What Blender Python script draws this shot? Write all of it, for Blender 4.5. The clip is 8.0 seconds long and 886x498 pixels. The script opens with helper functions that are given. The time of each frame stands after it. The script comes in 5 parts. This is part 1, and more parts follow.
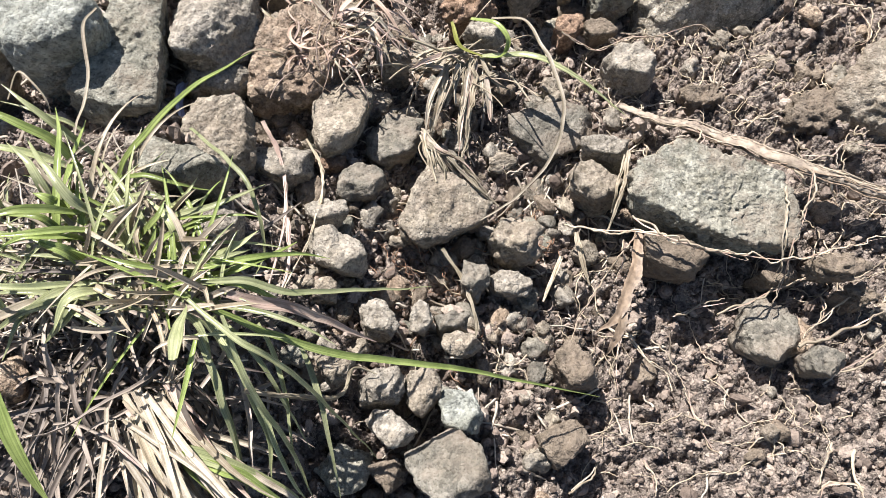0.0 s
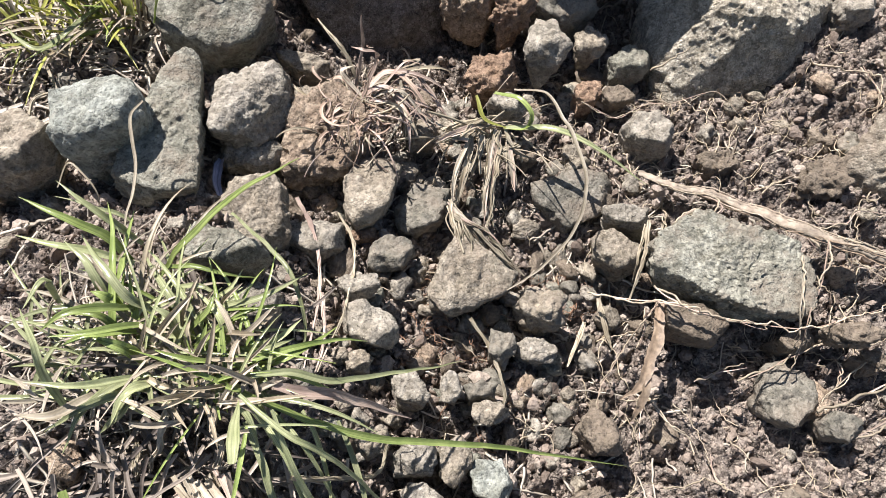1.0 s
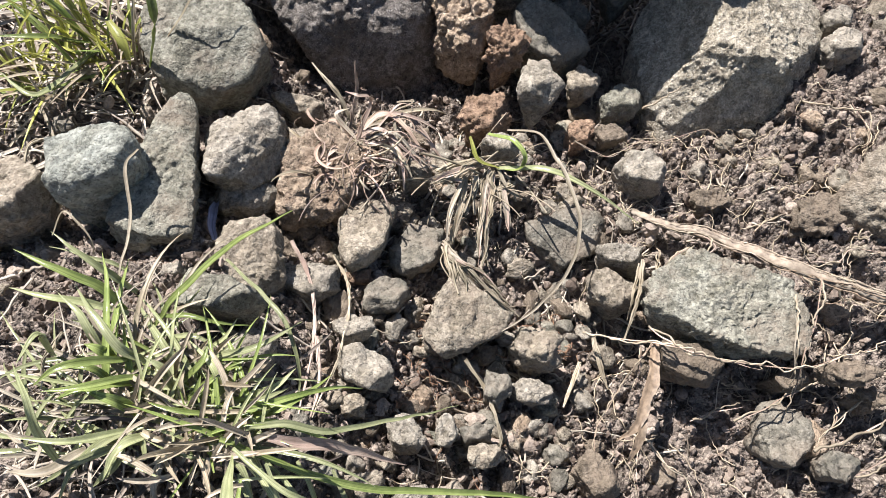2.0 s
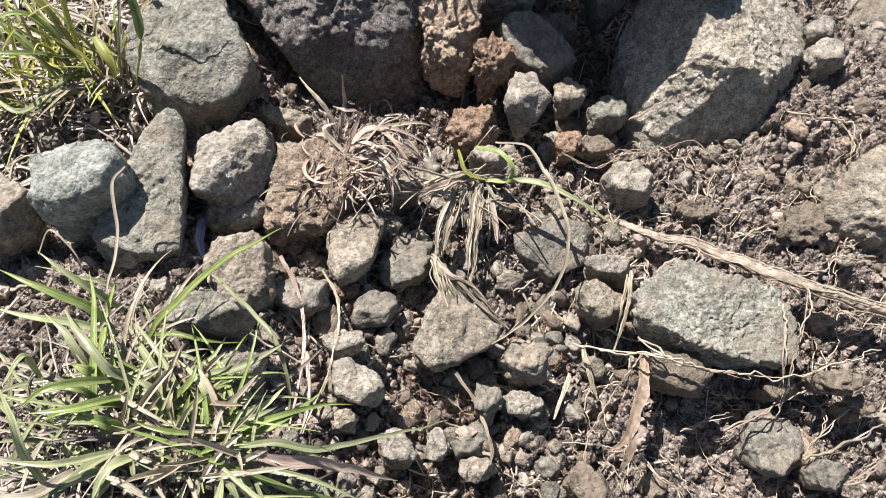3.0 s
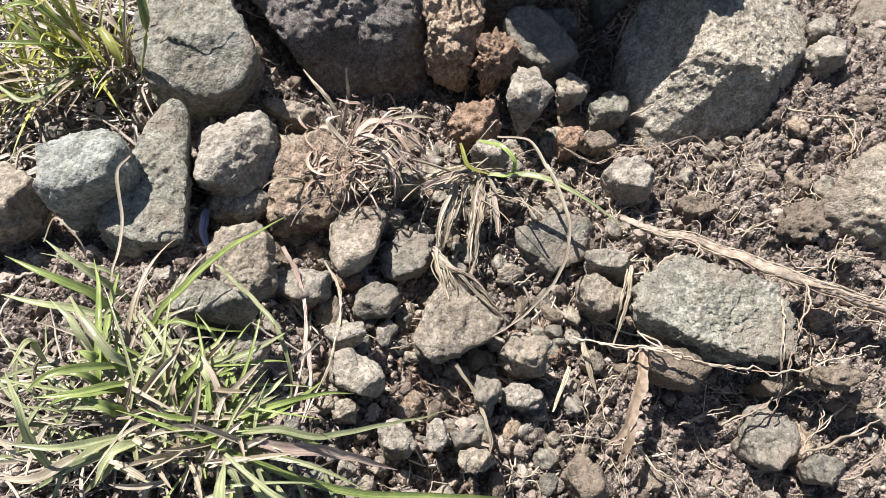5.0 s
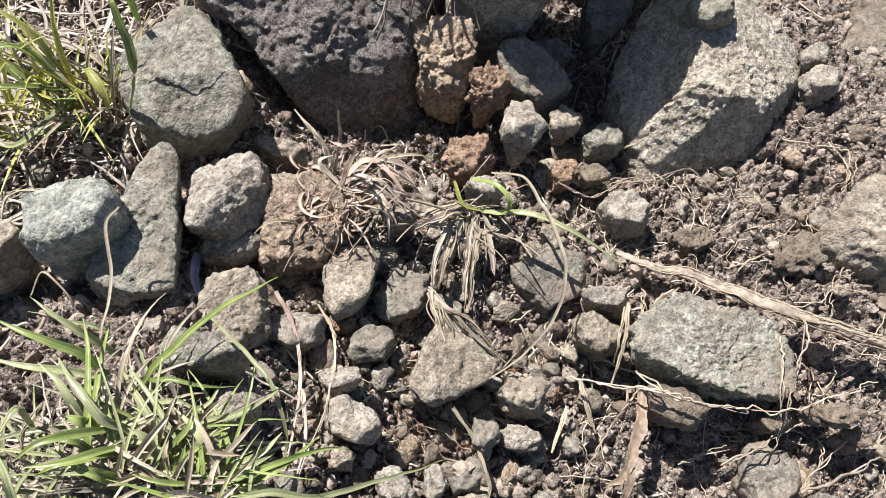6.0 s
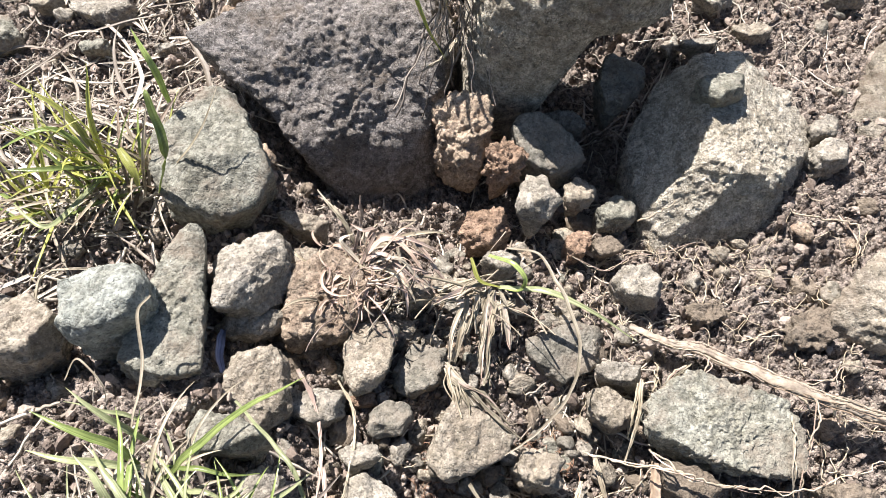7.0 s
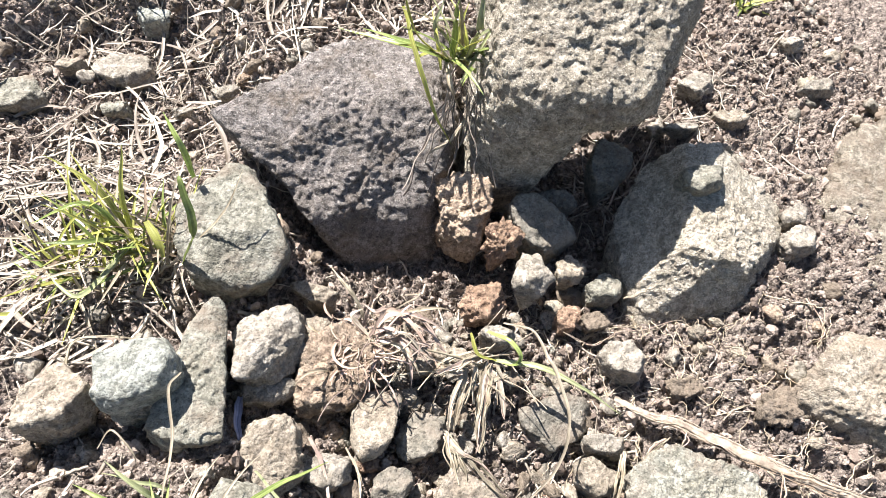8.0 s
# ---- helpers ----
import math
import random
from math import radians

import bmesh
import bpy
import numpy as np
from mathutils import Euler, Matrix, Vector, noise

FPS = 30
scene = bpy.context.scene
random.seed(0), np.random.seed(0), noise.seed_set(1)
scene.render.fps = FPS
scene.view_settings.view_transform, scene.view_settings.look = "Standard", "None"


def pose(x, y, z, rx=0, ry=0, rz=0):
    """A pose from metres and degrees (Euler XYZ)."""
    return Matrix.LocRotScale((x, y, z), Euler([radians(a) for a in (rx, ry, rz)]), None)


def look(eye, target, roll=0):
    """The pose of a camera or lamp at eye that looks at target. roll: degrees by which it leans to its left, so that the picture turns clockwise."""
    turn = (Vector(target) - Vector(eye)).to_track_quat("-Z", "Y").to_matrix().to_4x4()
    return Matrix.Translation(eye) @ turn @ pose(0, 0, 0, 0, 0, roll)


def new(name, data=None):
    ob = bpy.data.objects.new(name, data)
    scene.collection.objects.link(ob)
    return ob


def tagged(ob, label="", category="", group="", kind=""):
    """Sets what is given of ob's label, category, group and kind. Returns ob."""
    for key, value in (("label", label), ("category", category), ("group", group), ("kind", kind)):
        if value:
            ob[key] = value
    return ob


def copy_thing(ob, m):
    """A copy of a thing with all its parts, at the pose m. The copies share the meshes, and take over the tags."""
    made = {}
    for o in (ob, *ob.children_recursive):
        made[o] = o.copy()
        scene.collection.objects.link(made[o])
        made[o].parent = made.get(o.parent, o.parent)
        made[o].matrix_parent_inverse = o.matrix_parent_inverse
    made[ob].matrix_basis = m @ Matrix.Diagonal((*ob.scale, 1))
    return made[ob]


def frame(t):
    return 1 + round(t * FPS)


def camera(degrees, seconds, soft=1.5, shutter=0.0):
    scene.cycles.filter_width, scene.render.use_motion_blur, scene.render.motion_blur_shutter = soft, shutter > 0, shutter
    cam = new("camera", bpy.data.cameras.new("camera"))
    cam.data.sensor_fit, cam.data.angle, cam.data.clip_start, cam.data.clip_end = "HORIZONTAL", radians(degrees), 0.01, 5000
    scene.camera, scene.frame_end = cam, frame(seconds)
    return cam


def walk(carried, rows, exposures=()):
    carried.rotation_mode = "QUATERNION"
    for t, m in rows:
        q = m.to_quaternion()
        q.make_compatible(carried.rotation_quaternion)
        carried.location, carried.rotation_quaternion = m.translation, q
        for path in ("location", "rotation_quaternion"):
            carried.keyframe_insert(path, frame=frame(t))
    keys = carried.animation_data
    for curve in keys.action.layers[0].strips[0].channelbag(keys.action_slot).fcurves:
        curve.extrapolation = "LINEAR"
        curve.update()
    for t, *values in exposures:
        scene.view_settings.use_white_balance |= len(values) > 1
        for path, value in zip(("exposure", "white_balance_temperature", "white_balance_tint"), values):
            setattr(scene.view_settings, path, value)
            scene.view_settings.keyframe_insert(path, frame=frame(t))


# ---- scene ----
cam = camera(64, 8.0, soft=0.8)
PATH = [
    (0, look((-0.0190, -0.2030, 0.3243), (0.0139, -0.0511, -0.0443), 11.90)),
    (0.3, look((-0.0216, -0.1937, 0.3279), (0.0113, -0.0433, -0.0413), 11.92)),
    (0.5, look((-0.0253, -0.1917, 0.3326), (0.0072, -0.0381, -0.0353), 11.47)),
    (0.7, look((-0.0318, -0.1865, 0.3389), (0.0025, -0.0288, -0.0271), 11.36)),
    (1, look((-0.0335, -0.1790, 0.3466), (-0.0021, -0.0210, -0.0196), 10.68)),
    (1.3, look((-0.0333, -0.1741, 0.3496), (0.0004, -0.0091, -0.0133), 10.79)),
    (1.5, look((-0.0346, -0.1770, 0.3526), (-0.0026, -0.0112, -0.0099), 10.16)),
    (2, look((-0.0325, -0.1693, 0.3521), (0.0007, -0.0007, -0.0091), 10.19)),
    (2.2, look((-0.0332, -0.1654, 0.3540), (0.0023, 0.0017, -0.0077), 10.89)),
    (3.3, look((-0.0310, -0.1675, 0.3539), (0.0083, 0.0054, -0.0047), 11.03)),
    (3.5, look((-0.0290, -0.1711, 0.3545), (0.0066, 0.0006, -0.0050), 10.62)),
    (3.8, look((-0.0329, -0.1734, 0.3484), (0.0090, -0.0031, -0.0111), 12.49)),
    (4, look((-0.0340, -0.1721, 0.3524), (0.0021, -0.0012, -0.0074), 10.85)),
    (4.5, look((-0.0337, -0.1702, 0.3501), (0.0046, 0.0004, -0.0097), 11.53)),
    (4.7, look((-0.0335, -0.1710, 0.3514), (0.0050, -0.0006, -0.0085), 11.62)),
    (5.8, look((-0.0310, -0.1563, 0.3626), (0.0082, 0.0154, 0.0035), 11.17)),
    (6, look((-0.0341, -0.1499, 0.3593), (0.0091, 0.0227, 0.0011), 12.06)),
    (6.2, look((-0.0395, -0.1373, 0.3680), (0.0017, 0.0389, 0.0113), 11.25)),
    (6.3, look((-0.0324, -0.1322, 0.3705), (0.0054, 0.0463, 0.0146), 10.06)),
    (6.5, look((-0.0357, -0.1278, 0.3740), (0.0025, 0.0553, 0.0204), 9.99)),
    (6.7, look((-0.0417, -0.1191, 0.3818), (-0.0037, 0.0625, 0.0275), 10.19)),
    (7, look((-0.0383, -0.1272, 0.3825), (-0.0015, 0.0572, 0.0294), 9.91)),
    (7.2, look((-0.0303, -0.1264, 0.3867), (0.0060, 0.0602, 0.0348), 9.30)),
    (7.5, look((-0.0265, -0.1281, 0.3911), (0.0164, 0.0571, 0.0392), 11.66)),
    (7.7, look((-0.0317, -0.1166, 0.4109), (0.0166, 0.0743, 0.0627), 13.89)),
    (7.8, look((-0.0396, -0.1025, 0.4211), (0.0155, 0.0863, 0.0728), 15.55)),
    (7.9, look((-0.0432, -0.1042, 0.4287), (0.0064, 0.0877, 0.0812), 13.69)),
    (8, look((-0.0577, -0.1124, 0.4274), (-0.0090, 0.0820, 0.0812), 14.18)),
]
walk(cam, PATH, [(t, stops, 6280, 14.0) for t, stops in ((0, 1.15), (0.5, 1.02), (1, 1.04), (2, 1.05), (4.5, 1.06), (6, 1.04), (6.5, 1.12), (7, 1.33), (7.5, 1.43), (8, 1.60))])

# ---- light: clear midday sky, sun from behind the boulders, a little to one side ----
SUN = Vector((-0.38, 0.49, 0.785)).normalized()
world = bpy.data.worlds.new("sky")
world.use_nodes = True
scene.world = world
sky = world.node_tree.nodes.new("ShaderNodeTexSky")
sky.sky_type, sky.sun_disc = "NISHITA", False
sky.sun_elevation, sky.sun_rotation = math.asin(SUN.z), math.atan2(SUN.x, SUN.y)
world.node_tree.links.new(sky.outputs[0], world.node_tree.nodes["Background"].inputs[0])
world.node_tree.nodes["Background"].inputs[1].default_value = 0.053
sun = new("sun", bpy.data.lights.new("sun", "SUN"))
sun.data.energy, sun.data.angle, sun.data.color = 5.0, radians(0.55), (1.0, 0.965, 0.925)
sun.matrix_world = look(SUN * 3, (0, 0, 0))

# ---- noise on arrays ----
def _hash(i, j, k, salt):
    h = (i * 374761393 + j * 668265263 + k * 2147483647 + salt * 1274126177) & 0xFFFFFFFF
    h = ((h ^ (h >> 13)) * 1274126177) & 0xFFFFFFFF
    h = ((h ^ (h >> 16)) * 2246822519) & 0xFFFFFFFF
    return ((h ^ (h >> 15)) & 0xFFFFFF) / 0xFFFFFF


def vnoise(p, salt=0):
    """Smooth value noise, -1 to 1, at rows of three coordinates."""
    c = np.floor(p).astype(np.int64)
    f = p - c
    f = f * f * f * (f * (f * 6 - 15) + 10)
    out = 0
    for a in (0, 1):
        for b in (0, 1):
            for d in (0, 1):
                wgt = (f[:, 0] if a else 1 - f[:, 0]) * (f[:, 1] if b else 1 - f[:, 1]) * (f[:, 2] if d else 1 - f[:, 2])
                out = out + wgt * _hash(c[:, 0] + a, c[:, 1] + b, c[:, 2] + d, salt)
    return 2 * out - 1


def fbm(p, salt=0, octaves=3, gain=0.5):
    out, amp = 0, 1.0
    for n in range(octaves):
        out = out + amp * vnoise(p * 2.03**n + 17.3 * n, salt + n)
        amp *= gain
    return out


def crumbs2(x, y, cell, salt):
    """Round grains of uneven size on a plane: their height, 0 to 1."""
    q = np.stack([x, y, 0 * x], 1) * (1.3 / cell)
    u, v = x / cell + 0.38 * vnoise(q, salt + 5) + 0.16 * vnoise(q * 2.3, salt + 7), y / cell + 0.38 * vnoise(q, salt + 6) + 0.16 * vnoise(q * 2.3, salt + 8)
    i, j = np.floor(u).astype(np.int64), np.floor(v).astype(np.int64)
    best = np.zeros_like(u)
    for a in (-1, 0, 1):
        for b in (-1, 0, 1):
            ci, cj = i + a, j + b
            ox, oy = _hash(ci, cj, ci * 0, salt), _hash(ci, cj, ci * 0, salt + 1)
            r = 0.25 + 0.5 * _hash(ci, cj, ci * 0, salt + 2)
            q = 1 - ((u - ci - ox) ** 2 + (v - cj - oy) ** 2) / r**2
            best = np.maximum(best, np.minimum(np.sqrt(np.maximum(q, 0)), 0.8 + 0.2 * ox) * r / 0.75)
    return best


def pits3(p, cell, salt):
    """Round hollows in space: 0 outside, 1 in the middle of one."""
    q = p / cell
    c = np.floor(q).astype(np.int64)
    best = np.zeros(len(p))
    for a in (-1, 0, 1):
        for b in (-1, 0, 1):
            for d in (-1, 0, 1):
                n = c + (a, b, d)
                o = np.stack([_hash(n[:, 0], n[:, 1], n[:, 2], salt + s) for s in range(3)], 1)
                r = np.maximum(0.02, 0.85 * _hash(n[:, 0], n[:, 1], n[:, 2], salt + 3) - 0.15)
                best = np.maximum(best, 1 - ((q - n - o) ** 2).sum(1) / r**2)
    return np.maximum(best, 0)


# ---- the lie of the land ----
LAND = [
    (-0.22, 0.05, 0.005), (-0.20, 0.085, -0.004), (0.196, 0.036, -0.008), (0.266, 0.106, 0.010), (-0.043, 0.05, -0.012),
    (0.002, 0.125, -0.052), (0.144, 0.08, -0.018), (0.252, 0.134, -0.006), (0.356, 0.277, -0.015), (-0.26, 0.28, -0.064),
    (0.067, -0.075, -0.038), (0.163, -0.118, -0.029), (0.0, -0.112, -0.022), (0.043, -0.113, -0.034), (0.136, -0.126, -0.044),
    (0.081, 0.015, -0.022), (0.017, 0.039, -0.024), (-0.054, -0.086, -0.012), (-0.11, -0.105, 0.040), (-0.15, -0.10, 0.050),
    (-0.075, -0.16, -0.02), (0.222, 0.021, -0.003), (0.24, 0.0, 0.003), (0.207, -0.157, -0.018), (0.115, 0.12, -0.032),
    (0.10, 0.20, -0.07), (0.125, 0.165, -0.075), (0.30, 0.0, 0.02), (0.240, -0.058, -0.014), (0.165, -0.086, -0.027), (-0.20, -0.05, 0.03), (-0.25, 0.15, -0.02), (-0.12, -0.20, 0.0),
]


def land(x, y):
    """The smooth height of the ground."""
    x, y = np.asarray(x, float), np.asarray(y, float)
    top, low = 4e-3 * -0.02, 4e-3
    for a, b, h in LAND:
        wgt = np.exp(-((x - a) ** 2 + (y - b) ** 2) / (2 * 0.034**2))
        top, low = top + wgt * h, low + wgt
    return top / low


def soil(x, y):
    """The height with clods and crumbs."""
    x, y = np.asarray(x, float).ravel(), np.asarray(y, float).ravel()
    p = np.stack([x, y, 0 * x], 1)
    fade = 1 / (1 + (np.hypot(x - 0.03, y - 0.1) / 0.6) ** 4)
    clod = fbm(p * 45, 3, 3)
    fine = fbm(p * 190, 9, 3, 0.65)
    patch = np.clip(0.55 + 0.9 * vnoise(p * 26, 31), 0.05, 1.3)
    big = crumbs2(x + 0.002 * fine, y + 0.002 * clod, 0.0105, 40)
    mid = crumbs2(x + 0.0012 * fine, y + 0.0012 * clod, 0.0058, 50)
    tiny = crumbs2(x + 0.0005 * fine, y, 0.0036, 60)
    lump = crumbs2(x + 0.003 * fine, y + 0.003 * clod, 0.021, 80)
    h = 0.0040 * clod + 0.0042 * fine + 0.0018 * lump + patch * (0.0030 * big + 0.0042 * mid) + 0.0034 * tiny - 0.0082
    return land(x, y) + h * fade + (1 - fade) * 0.05 * fbm(p * 1.3, 77, 3)


# ---- mesh helpers ----
def mesh_of(name, verts, faces, mats, smooth=True, slots=None):
    me = bpy.data.meshes.new(name)
    verts = np.ascontiguousarray(verts, dtype=np.float32)
    if isinstance(faces, np.ndarray):
        k = faces.shape[1]
        me.vertices.add(len(verts))
        me.vertices.foreach_set("co", verts.ravel())
        me.loops.add(faces.size)
        me.loops.foreach_set("vertex_index", np.ascontiguousarray(faces, dtype=np.int32).ravel())
        me.polygons.add(len(faces))
        me.polygons.foreach_set("loop_start", np.arange(0, faces.size, k, dtype=np.int32))
        me.update(calc_edges=True)
    else:
        me.from_pydata(verts.tolist(), [], faces)
    for m in mats:
        me.materials.append(m)
    me.polygons.foreach_set("use_smooth", np.full(len(me.polygons), smooth, dtype=bool))
    if slots is not None:
        me.polygons.foreach_set("material_index", np.ascontiguousarray(slots, dtype=np.int32))
    me.update()
    return me


ICO = {}


def ico(level):
    if level not in ICO:
        bm = bmesh.new()
        bmesh.ops.create_icosphere(bm, subdivisions=level, radius=1)
        bm.verts.ensure_lookup_table()
        v = np.array([q.co[:] for q in bm.verts])
        ICO[level] = (v / np.linalg.norm(v, axis=1)[:, None], np.array([[q.index for q in f.verts] for f in bm.faces]))
        bm.free()
    return ICO[level]


def spline(points, per=8):
    """A smooth line through the points."""
    p = np.asarray(points, float)
    p = np.vstack([2 * p[0] - p[1], p, 2 * p[-1] - p[-2]])
    out = []
    t = np.linspace(0, 1, per, endpoint=False)[:, None]
    for a, b, c, d in zip(p[:-3], p[1:-2], p[2:-1], p[3:]):
        out.append(0.5 * (2 * b + (c - a) * t + (2 * a - 5 * b + 4 * c - d) * t**2 + (3 * b - a - 3 * c + d) * t**3))
    return np.vstack([*out, p[-2]])


def sides_of(line, up=(0, 0, 1)):
    """Two directions across a line, at each of its points."""
    run = np.gradient(line, axis=0)
    run /= np.linalg.norm(run, axis=1)[:, None] + 1e-12
    across = np.cross(run, np.asarray(up, float))
    size = np.linalg.norm(across, axis=1)[:, None]
    across = np.where(size > 0.05, across / (size + 1e-12), np.cross(run, (1.0, 0.2, 0)))
    across /= np.linalg.norm(across, axis=1)[:, None] + 1e-12
    return across, np.cross(across, run)


def tube(line, radii, sides=6, rough=0.0, salt=0, flat=1.0):
    """Vertices and quads of a rod along a line."""
    across, above = sides_of(line)
    n = len(line)
    r = np.broadcast_to(np.asarray(radii, float), (n,))[:, None]
    a = np.linspace(0, 2 * np.pi, sides, endpoint=False)
    v = line[:, None] + r[:, :, None] * (np.cos(a)[None, :, None] * across[:, None] + flat * np.sin(a)[None, :, None] * above[:, None])
    v = v.reshape(-1, 3)
    if rough:
        v = v + rough * np.repeat(r, sides, 0) * np.stack([vnoise(v * 700 + 5 * k, salt + k) for k in range(3)], 1)
    i = np.arange(n - 1)[:, None] * sides
    j = np.arange(sides)[None]
    k = (j + 1) % sides
    f = np.stack([i + j, i + k, i + sides + k, i + sides + j], -1).reshape(-1, 4)
    return v, f


def ribbon(line, width, fold=0.25, up=(0, 0, 1), thick=0.00025, twist=0.0):
    """Vertices and quads of a leaf blade: a folded strip with two skins."""
    across, above = sides_of(line, up)
    n = len(line)
    if twist:
        a = np.linspace(0, twist, n)[:, None]
        across, above = np.cos(a) * across + np.sin(a) * above, np.cos(a) * above - np.sin(a) * across
    w = np.broadcast_to(np.asarray(width, float), (n,))[:, None, None] / 2
    u = np.array((-1, -0.55, -0.18, 0.18, 0.55, 1.0))[None, :, None]
    rise = np.array((2 * fold, 1.1 * fold - 0.10, 0.12, 0.0, 1.1 * fold + 0.08, 2 * fold))[None, :, None]
    top = line[:, None] + across[:, None] * w * u + above[:, None] * w * rise
    k = 6
    i = np.arange(n - 1)[:, None] * k
    j = np.arange(k - 1)[None]
    f = np.stack([i + j, i + j + 1, i + k + j + 1, i + k + j], -1).reshape(-1, 4)
    low = (top - above[:, None] * thick).reshape(-1, 3)
    return np.vstack([top.reshape(-1, 3), low]), np.vstack([f, f[:, ::-1] + n * k])


def join(pieces):
    vs, fs, base = [], [], 0
    for v, f in pieces:
        vs.append(v)
        fs.append(f + base)
        base += len(v)
    return np.vstack(vs), np.vstack(fs)


# ---- materials ----
def shader(name):
    m = bpy.data.materials.new(name)
    m.use_nodes = True
    return m, m.node_tree.nodes, m.node_tree.links, m.node_tree.nodes["Principled BSDF"]


def ramp(nodes, links, source, *stops):
    r = nodes.new("ShaderNodeValToRGB")
    while len(r.color_ramp.elements) < len(stops):
        r.color_ramp.elements.new(0.5)
    for e, (at, col) in zip(r.color_ramp.elements, stops):
        e.position, e.color = at, (*col, 1)
    links.new(source, r.inputs[0])
    return r.outputs[0]


def grain(nodes, links, where, scale, detail=4, rough=0.6):
    n = nodes.new("ShaderNodeTexNoise")
    n.inputs["Scale"].default_value, n.inputs["Detail"].default_value, n.inputs["Roughness"].default_value = scale, detail, rough
    links.new(where, n.inputs["Vector"])
    return n.outputs["Fac"]


def mix(nodes, links, fac, a, b, blend="MIX"):
    n = nodes.new("ShaderNodeMix")
    n.data_type, n.blend_type = "RGBA", blend
    for source, slot in ((fac, 0), (a, 6), (b, 7)):
        if hasattr(source, "links"):
            links.new(source, n.inputs[slot])
        else:
            n.inputs[slot].default_value = source if slot == 0 else (*source, 1)
    return n.outputs[2]


def bumped(nodes, links, bsdf, heights):
    last = None
    for source, strength, distance in heights:
        b = nodes.new("ShaderNodeBump")
        b.inputs["Strength"].default_value, b.inputs["Distance"].default_value = strength, distance
        links.new(source, b.inputs["Height"])
        if last:
            links.new(last, b.inputs["Normal"])
        last = b.outputs["Normal"]
    links.new(last, bsdf.inputs["Normal"])


def jitter(nodes, links, colour, amount=0.25):
    """Value and hue a little different from object to object."""
    info = nodes.new("ShaderNodeObjectInfo")
    spread = nodes.new("ShaderNodeMapRange")
    spread.inputs[3].default_value, spread.inputs[4].default_value = 1 - amount, 1 + amount
    links.new(info.outputs["Random"], spread.inputs[0])
    hsv = nodes.new("ShaderNodeHueSaturation")
    links.new(spread.outputs[0], hsv.inputs["Value"])
    links.new(colour, hsv.inputs["Color"])
    return hsv.outputs[0]


def cells(nodes, links, where, scale):
    """Grains packed side by side: distance from the middle, and a tone for each."""
    n = nodes.new("ShaderNodeTexVoronoi")
    n.inputs["Scale"].default_value = scale
    n.inputs["Randomness"].default_value = 1.0
    links.new(where, n.inputs["Vector"])
    tone = nodes.new("ShaderNodeSeparateColor")
    links.new(n.outputs["Color"], tone.inputs[0])
    return n.outputs["Distance"], tone.outputs[0]


def stone_mat(name, dark, light, speck, dust=(0.20, 0.155, 0.11), dusty=0.45, scale=1.0, relief=1.0, specks=0.62, holes=0.0):
    m, nodes, links, bsdf = shader(name)
    where = nodes.new("ShaderNodeTexCoord").outputs["Object"]
    broad, mid, fine = grain(nodes, links, where, 45 * scale), grain(nodes, links, where, 210 * scale, 5, 0.65), grain(nodes, links, where, 1000 * scale, 3, 0.7)
    far, tone = cells(nodes, links, where, 560 * scale)
    col = ramp(nodes, links, mid, (0.32, dark), (0.68, light))
    col = mix(nodes, links, 0.55, col, ramp(nodes, links, tone, (0.0, (0.40, 0.39, 0.37)), (0.5, (1, 1, 1)), (1.0, (1.42, 1.40, 1.36))), "MULTIPLY")
    col = mix(nodes, links, ramp(nodes, links, fine, (specks, (0, 0, 0)), (specks + 0.1, (1, 1, 1))), col, speck)
    pit = ramp(nodes, links, fine, (0.34, (0.28, 0.26, 0.24)), (0.45, (1, 1, 1)))
    col = mix(nodes, links, 0.8, col, pit, "MULTIPLY")
    col = mix(nodes, links, 0.8, col, ramp(nodes, links, grain(nodes, links, where, 85 * scale, 4), (0.36, (0.60, 0.58, 0.54)), (0.60, (1.10, 1.10, 1.10))), "MULTIPLY")
    cover = ramp(nodes, links, broad, (0.62 - dusty * 0.4, (0, 0, 0)), (0.78 - dusty * 0.2, (0.8, 0.8, 0.8)))
    col = mix(nodes, links, cover, col, dust)
    col = jitter(nodes, links, col, 0.12)
    links.new(col, bsdf.inputs["Base Color"])
    bsdf.inputs["Roughness"].default_value = 0.88
    bsdf.inputs["Specular IOR Level"].default_value = 0.3
    grains = ramp(nodes, links, far, (0.0, (1, 1, 1)), (0.85, (0, 0, 0)))
    heights = [(mid, 0.8 * relief, 0.0022), (grains, 0.4 * relief, 0.0011), (fine, 0.8 * relief, 0.0011)]
    if holes:
        deep, _ = cells(nodes, links, where, 300 * scale)
        heights.insert(1, (ramp(nodes, links, deep, (0.10, (0, 0, 0)), (0.34, (1, 1, 1))), 0.9, holes))
    bumped(nodes, links, bsdf, heights)
    return m


